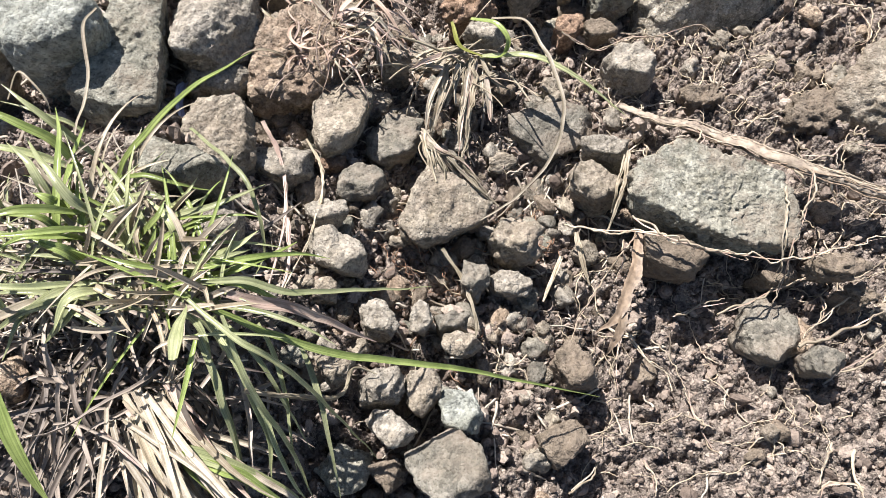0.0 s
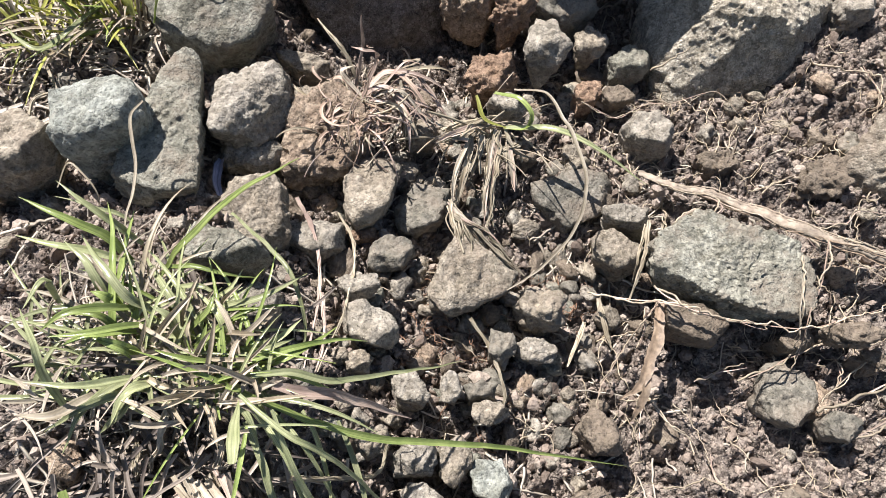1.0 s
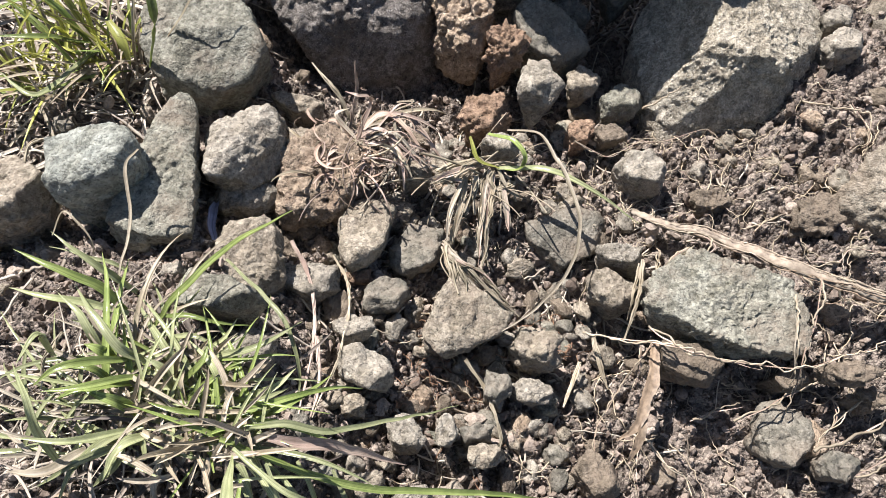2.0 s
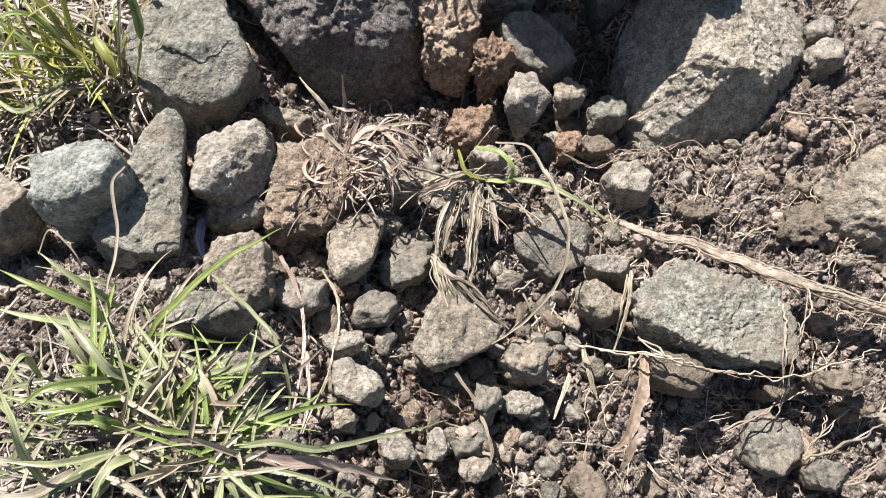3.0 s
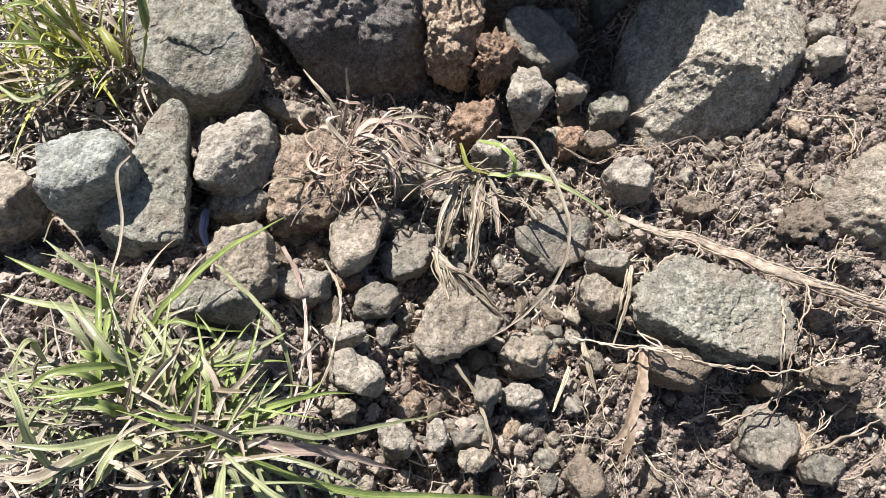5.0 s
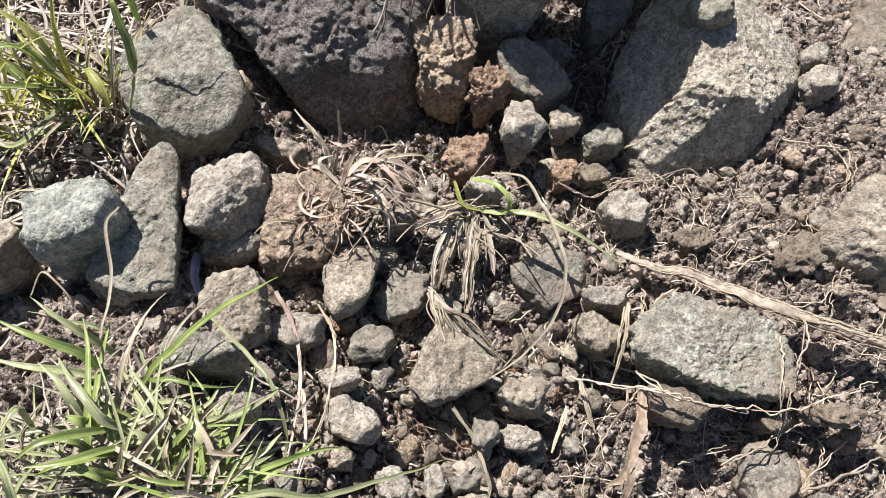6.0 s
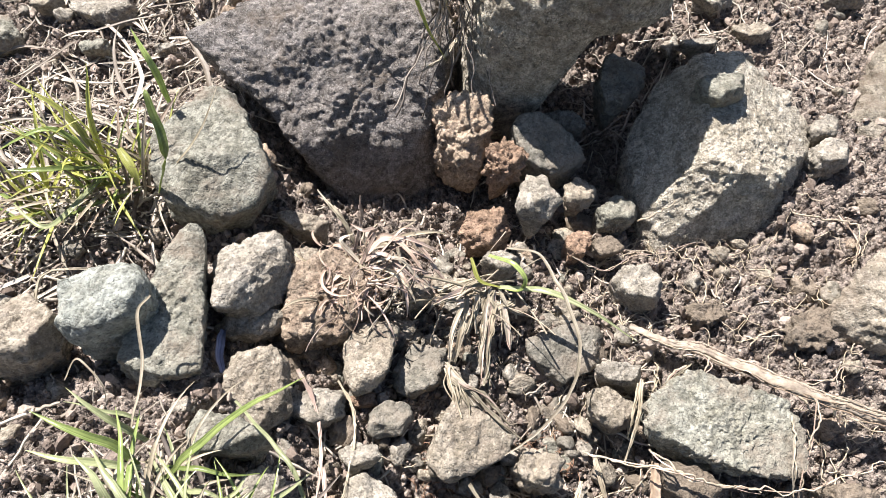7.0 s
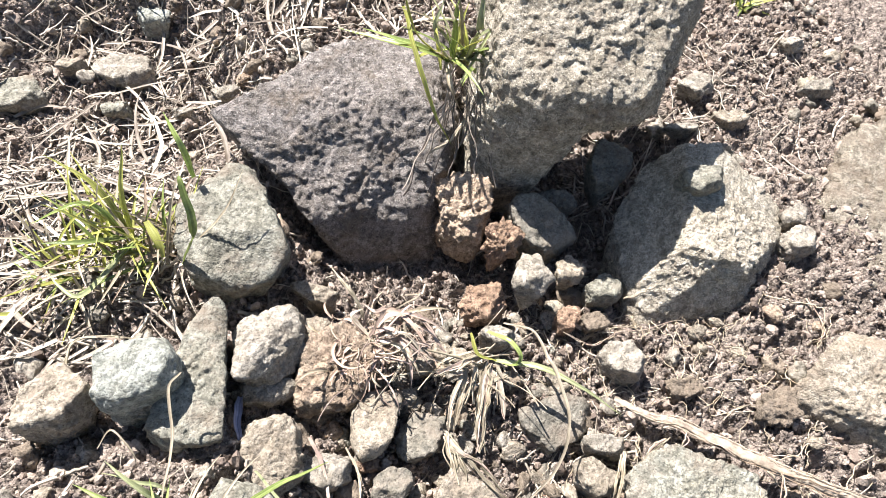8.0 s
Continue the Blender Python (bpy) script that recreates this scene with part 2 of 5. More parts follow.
def soil_mat():
    m, nodes, links, bsdf = shader("dark crumbly soil")
    where = nodes.new("ShaderNodeTexCoord").outputs["Object"]
    broad, mid, fine = grain(nodes, links, where, 14, 3), grain(nodes, links, where, 190), grain(nodes, links, where, 800, 4, 0.7)
    far, tone = cells(nodes, links, where, 430)
    far2, tone2 = cells(nodes, links, where, 900)
    wet = ramp(nodes, links, broad, (0.42, (0.068, 0.055, 0.046)), (0.62, (0.158, 0.129, 0.107)))
    col = mix(nodes, links, ramp(nodes, links, mid, (0.38, (0, 0, 0)), (0.62, (0.9, 0.9, 0.9))), wet, (0.335, 0.278, 0.230))
    col = mix(nodes, links, 0.65, col, ramp(nodes, links, tone, (0.0, (0.36, 0.35, 0.33)), (0.5, (0.95, 0.95, 0.95)), (1.0, (1.75, 1.72, 1.65))), "MULTIPLY")
    col = mix(nodes, links, ramp(nodes, links, tone2, (0.80, (0, 0, 0)), (0.92, (0.8, 0.8, 0.8))), col, (0.36, 0.31, 0.245))
    links.new(col, bsdf.inputs["Base Color"])
    bsdf.inputs["Roughness"].default_value = 0.95
    bsdf.inputs["Specular IOR Level"].default_value = 0.2
    round1 = ramp(nodes, links, far, (0.0, (1, 1, 1)), (0.55, (0.55, 0.55, 0.55)), (0.9, (0, 0, 0)))
    round2 = ramp(nodes, links, far2, (0.0, (1, 1, 1)), (0.9, (0, 0, 0)))
    bumped(nodes, links, bsdf, [(mid, 0.6, 0.003), (round1, 0.9, 0.0017), (round2, 0.8, 0.0008), (fine, 0.8, 0.0008)])
    return m


def crumb_mat():
    """Grit and crumbs: each grain its own tone."""
    m, nodes, links, bsdf = shader("grit")
    geo = nodes.new("ShaderNodeNewGeometry")
    where = nodes.new("ShaderNodeTexCoord").outputs["Object"]
    tone = ramp(nodes, links, geo.outputs["Random Per Island"], (0.0, (0.10, 0.077, 0.060)), (0.3, (0.22, 0.172, 0.135)), (0.7, (0.37, 0.30, 0.24)), (1.0, (0.44, 0.372, 0.30)))
    fine = grain(nodes, links, where, 900, 3, 0.7)
    col = mix(nodes, links, 0.7, tone, ramp(nodes, links, fine, (0.35, (0.5, 0.48, 0.45)), (0.6, (1, 1, 1))), "MULTIPLY")
    links.new(col, bsdf.inputs["Base Color"])
    bsdf.inputs["Roughness"].default_value = 0.92
    bsdf.inputs["Specular IOR Level"].default_value = 0.25
    bumped(nodes, links, bsdf, [(fine, 0.8, 0.0007)])
    return m


def plant_mat(name, low, high, through_it=0.3, rough=0.45, scale=90, each=0.3, island=False):
    m, nodes, links, bsdf = shader(name)
    where = nodes.new("ShaderNodeTexCoord").outputs["Object"]
    g = grain(nodes, links, where, scale, 4)
    if island:
        geo = nodes.new("ShaderNodeNewGeometry")
        add = nodes.new("ShaderNodeMath")
        add.operation = "MULTIPLY_ADD"
        links.new(geo.outputs["Random Per Island"], add.inputs[0])
        add.inputs[1].default_value = 0.55
        half = nodes.new("ShaderNodeMath")
        half.operation = "MULTIPLY"
        half.inputs[1].default_value = 0.5
        links.new(g, half.inputs[0])
        links.new(half.outputs[0], add.inputs[2])
        g = add.outputs[0]
    col = ramp(nodes, links, g, (0.25, low), (0.75, high))
    if not island:
        col = jitter(nodes, links, col, each)
        side = nodes.new("ShaderNodeAttribute")
        side.attribute_name = "across"
        lane = nodes.new("ShaderNodeVectorMath")
        lane.operation = "MULTIPLY_ADD"
        links.new(where, lane.inputs[0])
        lane.inputs[1].default_value = (22, 22, 22)
        spread = nodes.new("ShaderNodeCombineXYZ")
        wide = nodes.new("ShaderNodeMath")
        wide.operation = "MULTIPLY"
        wide.inputs[1].default_value = 5.0
        links.new(side.outputs["Fac"], wide.inputs[0])
        links.new(wide.outputs[0], spread.inputs[0])
        links.new(spread.outputs[0], lane.inputs[2])
        veins = grain(nodes, links, lane.outputs[0], 1.0, 3, 0.65)
        col = mix(nodes, links, 0.85, col, ramp(nodes, links, veins, (0.36, (0.55, 0.56, 0.50)), (0.62, (1.22, 1.22, 1.15))), "MULTIPLY")
    links.new(col, bsdf.inputs["Base Color"])
    bsdf.inputs["Roughness"].default_value = rough
    fibre = grain(nodes, links, where, 900, 2)
    bumped(nodes, links, bsdf, [(fibre, 0.35, 0.0004)])
    if through_it:
        t = nodes.new("ShaderNodeBsdfTranslucent")
        links.new(col, t.inputs["Color"])
        both = nodes.new("ShaderNodeMixShader")
        both.inputs[0].default_value = through_it
        links.new(bsdf.outputs[0], both.inputs[1])
        links.new(t.outputs[0], both.inputs[2])
        links.new(both.outputs[0], nodes["Material Output"].inputs["Surface"])
    return m


SOIL, GRIT = soil_mat(), crumb_mat()
GREY = stone_mat("greenish grey stone", (0.165, 0.16, 0.125), (0.36, 0.35, 0.28), (0.52, 0.50, 0.415), dusty=0.35)
BLUE = stone_mat("blue grey stone", (0.21, 0.222, 0.19), (0.365, 0.372, 0.318), (0.47, 0.47, 0.41), dusty=0.2, relief=0.9)
TAN = stone_mat("tan grey stone", (0.195, 0.165, 0.122), (0.427, 0.378, 0.293), (0.61, 0.561, 0.451), dusty=0.45)
PALE = stone_mat("pale speckled stone", (0.22, 0.196, 0.155), (0.43, 0.392, 0.32), (0.58, 0.54, 0.46), dusty=0.3)
BROWN = stone_mat("brown pitted stone", (0.29, 0.215, 0.15), (0.56, 0.45, 0.33), (0.60, 0.50, 0.36), dust=(0.30, 0.21, 0.14), dusty=0.4, relief=1.5)
RUST = stone_mat("rusty orange stone", (0.24, 0.155, 0.105), (0.50, 0.35, 0.235), (0.66, 0.50, 0.36), dust=(0.31, 0.21, 0.14), dusty=0.45, relief=1.5)
DARK = stone_mat("dark porous lava", (0.155, 0.138, 0.122), (0.42, 0.378, 0.335), (0.60, 0.56, 0.50), dusty=0.25, relief=2.0, specks=0.57)
SLATE = stone_mat("dull slate", (0.15, 0.142, 0.115), (0.28, 0.26, 0.21), (0.42, 0.39, 0.33), dusty=0.5, relief=0.8)
EARTHY = stone_mat("earth caked stone", (0.159, 0.128, 0.0952), (0.342, 0.287, 0.213), (0.512, 0.451, 0.354), dusty=0.75, relief=1.3)
EARTHROCK = stone_mat("soil stained rock", (0.20, 0.172, 0.128), (0.41, 0.365, 0.285), (0.55, 0.50, 0.41), dusty=0.45, relief=1.8)
BOULDER = stone_mat("coarse weathered rock", (0.285, 0.25, 0.187), (0.62, 0.56, 0.44), (0.78, 0.73, 0.62), dusty=0.15, relief=1.7, specks=0.57, holes=0.0006)

GREEN = plant_mat("fresh green blade", (0.20, 0.265, 0.07), (0.45, 0.52, 0.19), 0.4, 0.27)
SAGE = plant_mat("grey green blade", (0.29, 0.32, 0.15), (0.54, 0.55, 0.33), 0.35, 0.26)
YELLOW = plant_mat("yellow green blade", (0.42, 0.44, 0.10), (0.60, 0.58, 0.19), 0.4, 0.35)
STRAW = plant_mat("bleached straw", (0.24, 0.19, 0.125), (0.52, 0.45, 0.34), 0.15, 0.55)
# low tone kept very dark: shade between the straws is put into the colour
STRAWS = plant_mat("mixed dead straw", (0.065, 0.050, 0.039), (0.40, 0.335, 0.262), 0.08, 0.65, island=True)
SHEATH = plant_mat("bleached sheath", (0.30, 0.245, 0.18), (0.58, 0.51, 0.41), 0.15, 0.5, 200)
PURPLE = plant_mat("purple tinged sheath", (0.38, 0.26, 0.22), (0.66, 0.53, 0.44), 0.2)
BLUSH = plant_mat("pinkish dead blade", (0.30, 0.20, 0.155), (0.58, 0.445, 0.35), 0.2, 0.5)
ROOT = plant_mat("pale rootlet", (0.26, 0.205, 0.14), (0.48, 0.40, 0.30), 0.0, 0.6, 200)
BARK = plant_mat("fibrous root bark", (0.15, 0.11, 0.08), (0.46, 0.385, 0.30), 0.0, 0.7, 220, 0.25)
LEAF = plant_mat("brown dry leaf", (0.12, 0.085, 0.058), (0.36, 0.265, 0.185), 0.15, 0.6, 300)
DRYS = plant_mat("bleached litter", (0.16, 0.125, 0.088), (0.62, 0.55, 0.43), 0.1, 0.6, island=True)

# ---- ground: one sheet, fine where it is near, running out to the horizon ----
def spaced(lo, hi, step, reach, count):
    core = np.arange(lo, hi + step / 2, step)
    out = np.geomspace(step, reach, count)
    out = np.cumsum(out) * reach / np.cumsum(out)[-1]
    return np.concatenate([lo - out[::-1], core, hi + out])


def graded(*spans):
    """Steps that change from span to span."""
    return np.concatenate([np.arange(lo, hi - 1e-9, step) for lo, hi, step in spans])


gx, gy = spaced(-0.40, 0.44, 0.0018, 80, 36), spaced(-0.22, 0.50, 0.0018, 80, 36)
cx, cy = graded((-0.40, -0.10, 0.0019), (-0.10, 0.31, 0.0013), (0.31, 0.44, 0.0017)), graded((-0.22, 0.14, 0.0013), (0.14, 0.50, 0.0018))
gx, gy = np.concatenate([gx[gx < -0.40 - 1e-9], cx, gx[gx > 0.44 + 1e-4]]), np.concatenate([gy[gy < -0.22 - 1e-9], cy, gy[gy > 0.50 + 1e-4]])
X, Y = np.meshgrid(gx, gy)
Z = soil(X, Y)
n, k = len(gx), len(gy)
i = (np.arange(k - 1)[:, None] * n + np.arange(n - 1)[None]).ravel()
ground = new("ground", mesh_of("ground", np.stack([X.ravel(), Y.ravel(), Z], 1), np.stack([i, i + 1, i + n + 1, i + n], 1), [SOIL]))
tagged(ground, "dark brown crumbly soil with clods and grit", "ground", kind="structure")


# ---- stones ----
STONES = []


def rock(kind, label, centre, low, high, cuts, mat, tilt=(0, 0), level=5, edge=50, chips=8, seed=0, lumps=0.045, rough=1.0, pits=0.0, pit_cell=0.006, lean=3, category="stone", group="", keep=True, facet=True, knobs=0.0, grit_size=0.0075, pocks=1.0):
    """A stone bounded by facets. cuts: azimuth:distance in mm (:elevation) of its flanks; tilt: azimuth and angle of its top."""
    rng = np.random.default_rng(seed + 11)
    d, faces = ico(level)
    planes = []
    for item in cuts.split():
        a, r, *e = [float(q) for q in item.split(":")]
        el = radians(e[0] if e else rng.uniform(-18, lean))
        planes.append(((math.cos(radians(a)) * math.cos(el), math.sin(radians(a)) * math.cos(el), math.sin(el)), r / 1000))
    ta, tt = radians(tilt[0]), radians(tilt[1])
    planes.append(((math.cos(ta) * math.sin(tt), math.sin(ta) * math.sin(tt), math.cos(tt)), high * math.cos(tt)))
    planes.append(((0, 0, -1), -low))
    nrm, dist = np.array([q[0] for q in planes]), np.array([q[1] for q in planes])

    def reach(dirs, sharp):
        return (np.maximum(dirs @ (nrm / dist[:, None]).T, 0) ** sharp).sum(1) ** (-1 / sharp)

    for _ in range(chips):
        a, el = rng.uniform(0, 2 * np.pi), rng.uniform(0.1, 1.1)
        c = np.array([[math.cos(a) * math.cos(el), math.sin(a) * math.cos(el), math.sin(el)]])
        r = float(((reach(d, 30)[:, None] * d) @ c.T).max()) * rng.uniform(0.82, 0.96)
        nrm, dist = np.vstack([nrm, c]), np.append(dist, r)
    if facet and category == "stone":
        a, el = radians(rng.uniform(-70, -12)), radians(rng.uniform(22, 36))
        c = np.array([[math.cos(a) * math.cos(el), math.sin(a) * math.cos(el), math.sin(el)]])
        r = float(((reach(d, 30)[:, None] * d) @ c.T).max()) * rng.uniform(0.70, 0.88)
        nrm, dist = np.vstack([nrm, c]), np.append(dist, r)
    size = float(np.median(dist[: len(planes) - 2]))
    p = d * reach(d, edge)[:, None]
    off = rng.uniform(-50, 50, 3)
    wave = lumps * size * fbm(p / (0.75 * size) + off, seed, 3)
    ridge = 1 - np.abs(fbm(p * 95 + off, seed + 5, 2))
    wave += rough * (0.0012 * ridge * np.abs(ridge) - 0.0007 + 0.0009 * fbm(p * 210 + off, seed + 6, 2) + 0.0005 * vnoise(p * 600 + off, seed + 8))
    wave -= pocks * rough * 0.0009 * pits3(p + off * 0.01, 0.0042, seed + 40)
    wave += rough * 0.0011 * (np.abs(fbm(p * 130 + off, seed + 60, 2)) - 0.3)
    seam = vnoise(p * 38 + off, seed + 61) + 0.25 * vnoise(p * 170 + off, seed + 62)
    wave -= rough * 0.0008 * np.exp(-((seam / 0.06) ** 2)) * np.clip(1.5 * vnoise(p * 24 + off, seed + 63), 0, 1)
    if knobs:
        swell = np.clip(0.75 + 0.7 * vnoise(p * 40 + off, seed + 70), 0.15, 1.4)
        wave += swell * knobs * (0.8 * fbm(p / grit_size + off, seed + 71, 2, 0.75) + 0.5 * vnoise(p * 120 + off, seed + 75))
    if pits:
        wave -= pits * pits3(p + off * 0.01, pit_cell, seed + 20) + 0.5 * pits * pits3(p + off * 0.013, pit_cell * 0.45, seed + 30)
    p = p + d * wave[:, None]
    ob = new(kind, mesh_of(kind, p, faces, [mat]))
    if centre[1] > 0.26 and category == "stone":
        centre = (centre[0], centre[1], float(soil(centre[0], centre[1])[0]) + 0.002)
    ob.location = centre
    if keep:
        STONES.append((centre[0], centre[1], size))
    return tagged(ob, label, category, group)


rock("boulder", "large dark porous lava boulder with a rough pitted face", (-0.072, 0.235, -0.03), -0.06, 0.070, "-90:71:72 -80:67:56 -85:81:37 -95:97:-15 -140:58:-20 -20:92:8 1:80 8:83 60:108 105:56:8 130:47:8 -160:116:5 172:108:5", DARK, (100, 6), 7, seed=201, edge=26, chips=2, lumps=0.085, rough=1.0, knobs=0.0014, grit_size=0.0036, pocks=0.2, category="boulder")
over = rock("boulder", "tall pale weathered boulder overhanging a hollow", (0.090, 0.250, 0.085), -0.014, 0.080, "-178:66:4 -135:80:8 -92:77:0 -135:62:50 -90:55:66 -70:66:-32 -27:66:10 -25:63:66 40:100 90:110 150:105", BOULDER, (-90, 14), 7, seed=202, edge=22, chips=1, lumps=0.05, rough=1.4, knobs=0.0005, grit_size=0.005, pocks=0.1, category="boulder")
lobe = rock("lobe", "", (0.062, 0.222, 0.03), -0.078, 0.05, "180:38:2 -140:46:2 -93:40:-4 -35:37:-14 -15:36:-16 60:60 120:60", BOULDER, (0, 0), 6, seed=212, edge=26, chips=2, lumps=0.05, rough=1.4, knobs=0.0005, grit_size=0.005, pocks=0.1, category="")
lobe.location -= over.location
lobe.parent = over
rock("boulder", "square-edged grey block of rock with a worn top", (0.197, 0.138, 0.0), -0.06, 0.031, "-88:39:25 -125:43:40 172:38.5:40 180:62:0 -150:70:5 -5:30:66 -40:39:24 -42:45:8 -10:60:5 60:62 95:66 140:66", BOULDER, (0, 2), 7, seed=203, edge=46, chips=0, lumps=0.03, rough=1.2, knobs=0.0003, category="boulder")
rock("boulder", "broad low earth-covered boulder beside bare soil", (0.41, 0.189, -0.028), -0.1, 0.034, "-109:133:20 -140:120:22 -79:103:20 -31:63 9:98 124:90 143:88 155:92:20 175:118:25", EARTHROCK, (180, 6), 6, seed=204, edge=28, chips=3, rough=3.0, pits=0.001, pit_cell=0.008, lumps=0.12, category="boulder")
rock("stone", "large greenish grey angular stone beside a grass tuft", (-0.1405, 0.1290, 0), -0.040, 0.034, "-176:31.5 -151:34.5 -105:40 -66:42.5 -27:39 25:31 36:33.5 100:34 128:37", GREY, (150, 5), 6, seed=2, rough=0.9, facet=False)
rock("stone", "rounded blue-grey stone with a smooth sunlit top", (-0.1735, 0.0170, 0.03), -0.040, 0.032, "-173:18.5 -145:19 -107:21 -67:17.5 -39:19 8:23.5 33:24 91:18.5 112:15.5 133:15.5", BLUE, (130, 14), 6, seed=3, edge=20)
rock("stone", "rounded tan-grey stone lying against a blue-grey stone", (-0.2136, 0.0045, 0.025), -0.035, 0.025, "-175:15.5 -86:15 -53:14.5 2:17 52:15.5 102:16.5 156:14.5", TAN, (120, 10), 6, seed=4)
rock("stone", "long narrow grey-brown slab of stone on edge", (-0.1441, 0.0236, 0.022), -0.040, 0.019, "-124:39.3 -83:38.2 1:14.3 5:13.5 31:30.3 105:38.5 152:18 166:12.5", GREY, (0, 4), 6, seed=5, chips=3, lean=2, facet=False)
rock("stone", "pale rounded stone with a dark blade shadow", (-0.1066, 0.0475, 0.008), -0.033, 0.024, "-172:21 -138:24 -83:21.5 -59:19.5 -30:19.5 -35:17.5:33 14:23.5 59:23.5 106:19 145:22", PALE, (120, 12), 6, seed=6, facet=False)
rock("stone", "small whitish stone wedged among larger ones", (-0.1093, 0.0216, 0), -0.015, 0.012, "-129:12.5 -90:7 -67:7 11:17 95:7 113:7.5", PALE, (0, 5), 5, seed=7)
rock("stone", "brown pitted stone under a dead grass clump", (-0.0676, 0.0393, -0.002), -0.028, 0.018, "-172:25 -106:30 -77:26.5 -48:25.5 -8:25 38:22 70:22 109:21.5 161:22 173:22.5", BROWN, (-110, 14), 6, seed=8, facet=False, rough=1.5, lumps=0.09, pits=0.0010, pit_cell=0.007)
rock("stone", "mottled grey-brown stone with lichen spots", (-0.0993, -0.0165, 0), -0.030, 0.022, "-178:14.5 -154:13.5 -124:15.5 -53:19 6:13.5 31:16 85:16.5 119:21", TAN, (-100, 10), 6, seed=9, pits=0.0006)
rock("stone", "wedge-shaped grey stone at the foot of grass", (-0.1104, -0.0461, 0.03), -0.030, 0.018, "-152:15 -96:8.5 -68:12.5 39:13.5 58:9 79:9.5 141:15.5", GREY, (60, 8), 5, seed=10)
rock("stone", "blocky tan stone with a rough top", (-0.0429, 0.0086, -0.01), -0.020, 0.018, "-150:18 -64:18.5 -34:12.5 -18:12.5 27:21.5 98:17.5 117:15.5 179:14", TAN, (100, 14), 5, seed=11)
rock("stone", "dull olive-grey stone with flat faces", (-0.0145, 0.0009, -0.02), -0.020, 0.014, "-111:16.5 -64:12.5 -28:12 19:15.5 80:13.5 137:13 180:12.5", SLATE, (120, 10), 5, seed=12)
rock("stone", "dark brown-grey stone among gravel", (-0.0317, -0.0295, -0.014), -0.021, 0.014, "-125:11.5 -78:8 -39:9 28:12 90:8.5 126:8.5 170:11", SLATE, (90, 12), 5, seed=13)
rock("stone", "triangular tan stone with a flat porous face", (0.0073, -0.0426, -0.02), -0.025, 0.017, "-139:18 -128:18 -65:14.5 -29:23 59:13.5 120:16.5 160:15", TAN, (-60, 6), 5, seed=14, chips=1, pits=0.0005, pit_cell=0.005, facet=False)
rock("stone", "pale crumbly stone in loose grit", (-0.0414, -0.0716, -0.004), -0.021, 0.014, "-180:13 -122:8.5 -106:8 -29:14 34:9.5 70:9 114:12", PALE, (120, 10), 5, seed=15)
rock("stone", "small pale knobbly stone in grit", (-0.0496, -0.0505, -0.006), -0.014, 0.012, "-146:6.5 -66:6.5 12:8.5 68:6 126:7.5", PALE, (90, 8), 5, seed=16)
rock("stone", "ochre-brown stone with an earthy crust", (0.0486, -0.0579, -0.02), -0.015, 0.014, "-152:10 -96:8.5 -72:11 32:9 40:8 82:10 147:11.5", TAN, (90, 10), 5, seed=17, lumps=0.14, rough=1.6)
rock("stone", "broad flat grey-green stone with a level face", (0.1558, -0.0406, 0), -0.030, 0.012, "-179:43.5 -123:26 -110:22 -99:23 -67:37 -13:35 21:32 69:20.5 72:20.5 112:34 127:38.5", GREY, (-90, 4), 7, seed=18, chips=1, edge=25, rough=1.4, lumps=0.03, lean=2, facet=False)
rock("stone", "rounded tan stone below a flat stone", (0.1314, -0.0684, -0.012), -0.023, 0.014, "-174:13.5 -121:9.5 -104:10 -32:14.5 32:11 65:8.5 101:12", EARTHY, (110, 10), 5, seed=19)
rock("stone", "rounded grey stone set in dark soil", (0.1805, -0.1065, -0.023), -0.022, 0.006, "-165:12.5 -132:13.5 -92:15 -47:17.5 25:17 52:15.5 103:18 153:15", SLATE, (100, 6), 5, seed=20)
rock("stone", "small dark slate stone in soil", (0.2038, -0.1236, -0.014), -0.016, 0.006, "-177:10.5 -111:7.5 -65:7.5 14:10.5 77:7 124:8.5", SLATE, (0, 4), 5, seed=21)
rock("stone", "black and white speckled pebble", (0.1216, 0.0506, -0.01), -0.020, 0.012, "-165:12.5 -127:11 -104:12 -19:14 20:11.5 71:12 133:14.5", PALE, (100, 10), 5, seed=22)
rock("stone", "flat slate slab half buried in grit", (0.0762, 0.0125, -0.018), -0.022, 0.004, "-175:24 -135:19.5 -62:16 -11:21.5 75:18 111:15", SLATE, (-60, 6), 5, seed=23, chips=1, lumps=0.02)
rock("stone", "flat pale chip of stone", (0.1035, -0.0074, -0.008), -0.017, 0.008, "-152:12 -106:5.5 -85:5.5 -2:13 83:5.5 98:5.5", PALE, (90, 5), 5, seed=24)
rock("stone", "rough tan stone beside dry stems", (0.0950, -0.0251, -0.015), -0.020, 0.011, "-180:12 -127:9.5 -73:11 15:11.5 57:8.5 106:12", TAN, (60, 10), 5, seed=25)
rock("stone", "pale grey angular stone in grit", (-0.0224, -0.1029, -0.014), -0.016, 0.008, "-169:7.5 -105:8 -19:9 28:7.5 95:8.5", PALE, (90, 6), 5, seed=26)
rock("stone", "slim pale stone standing in grit", (-0.0011, -0.1006, -0.016), -0.014, 0.008, "-177:4.5 -113:7 -20:5.5 17:5 99:7.5", PALE, (90, 6), 5, seed=27)
rock("stone", "dark grey-green pebble in dark soil", (0.0272, -0.0792, -0.024), -0.016, 0.012, "-132:6.5 -30:6.5 24:6 83:8 173:5.5", SLATE, (90, 10), 5, seed=28)
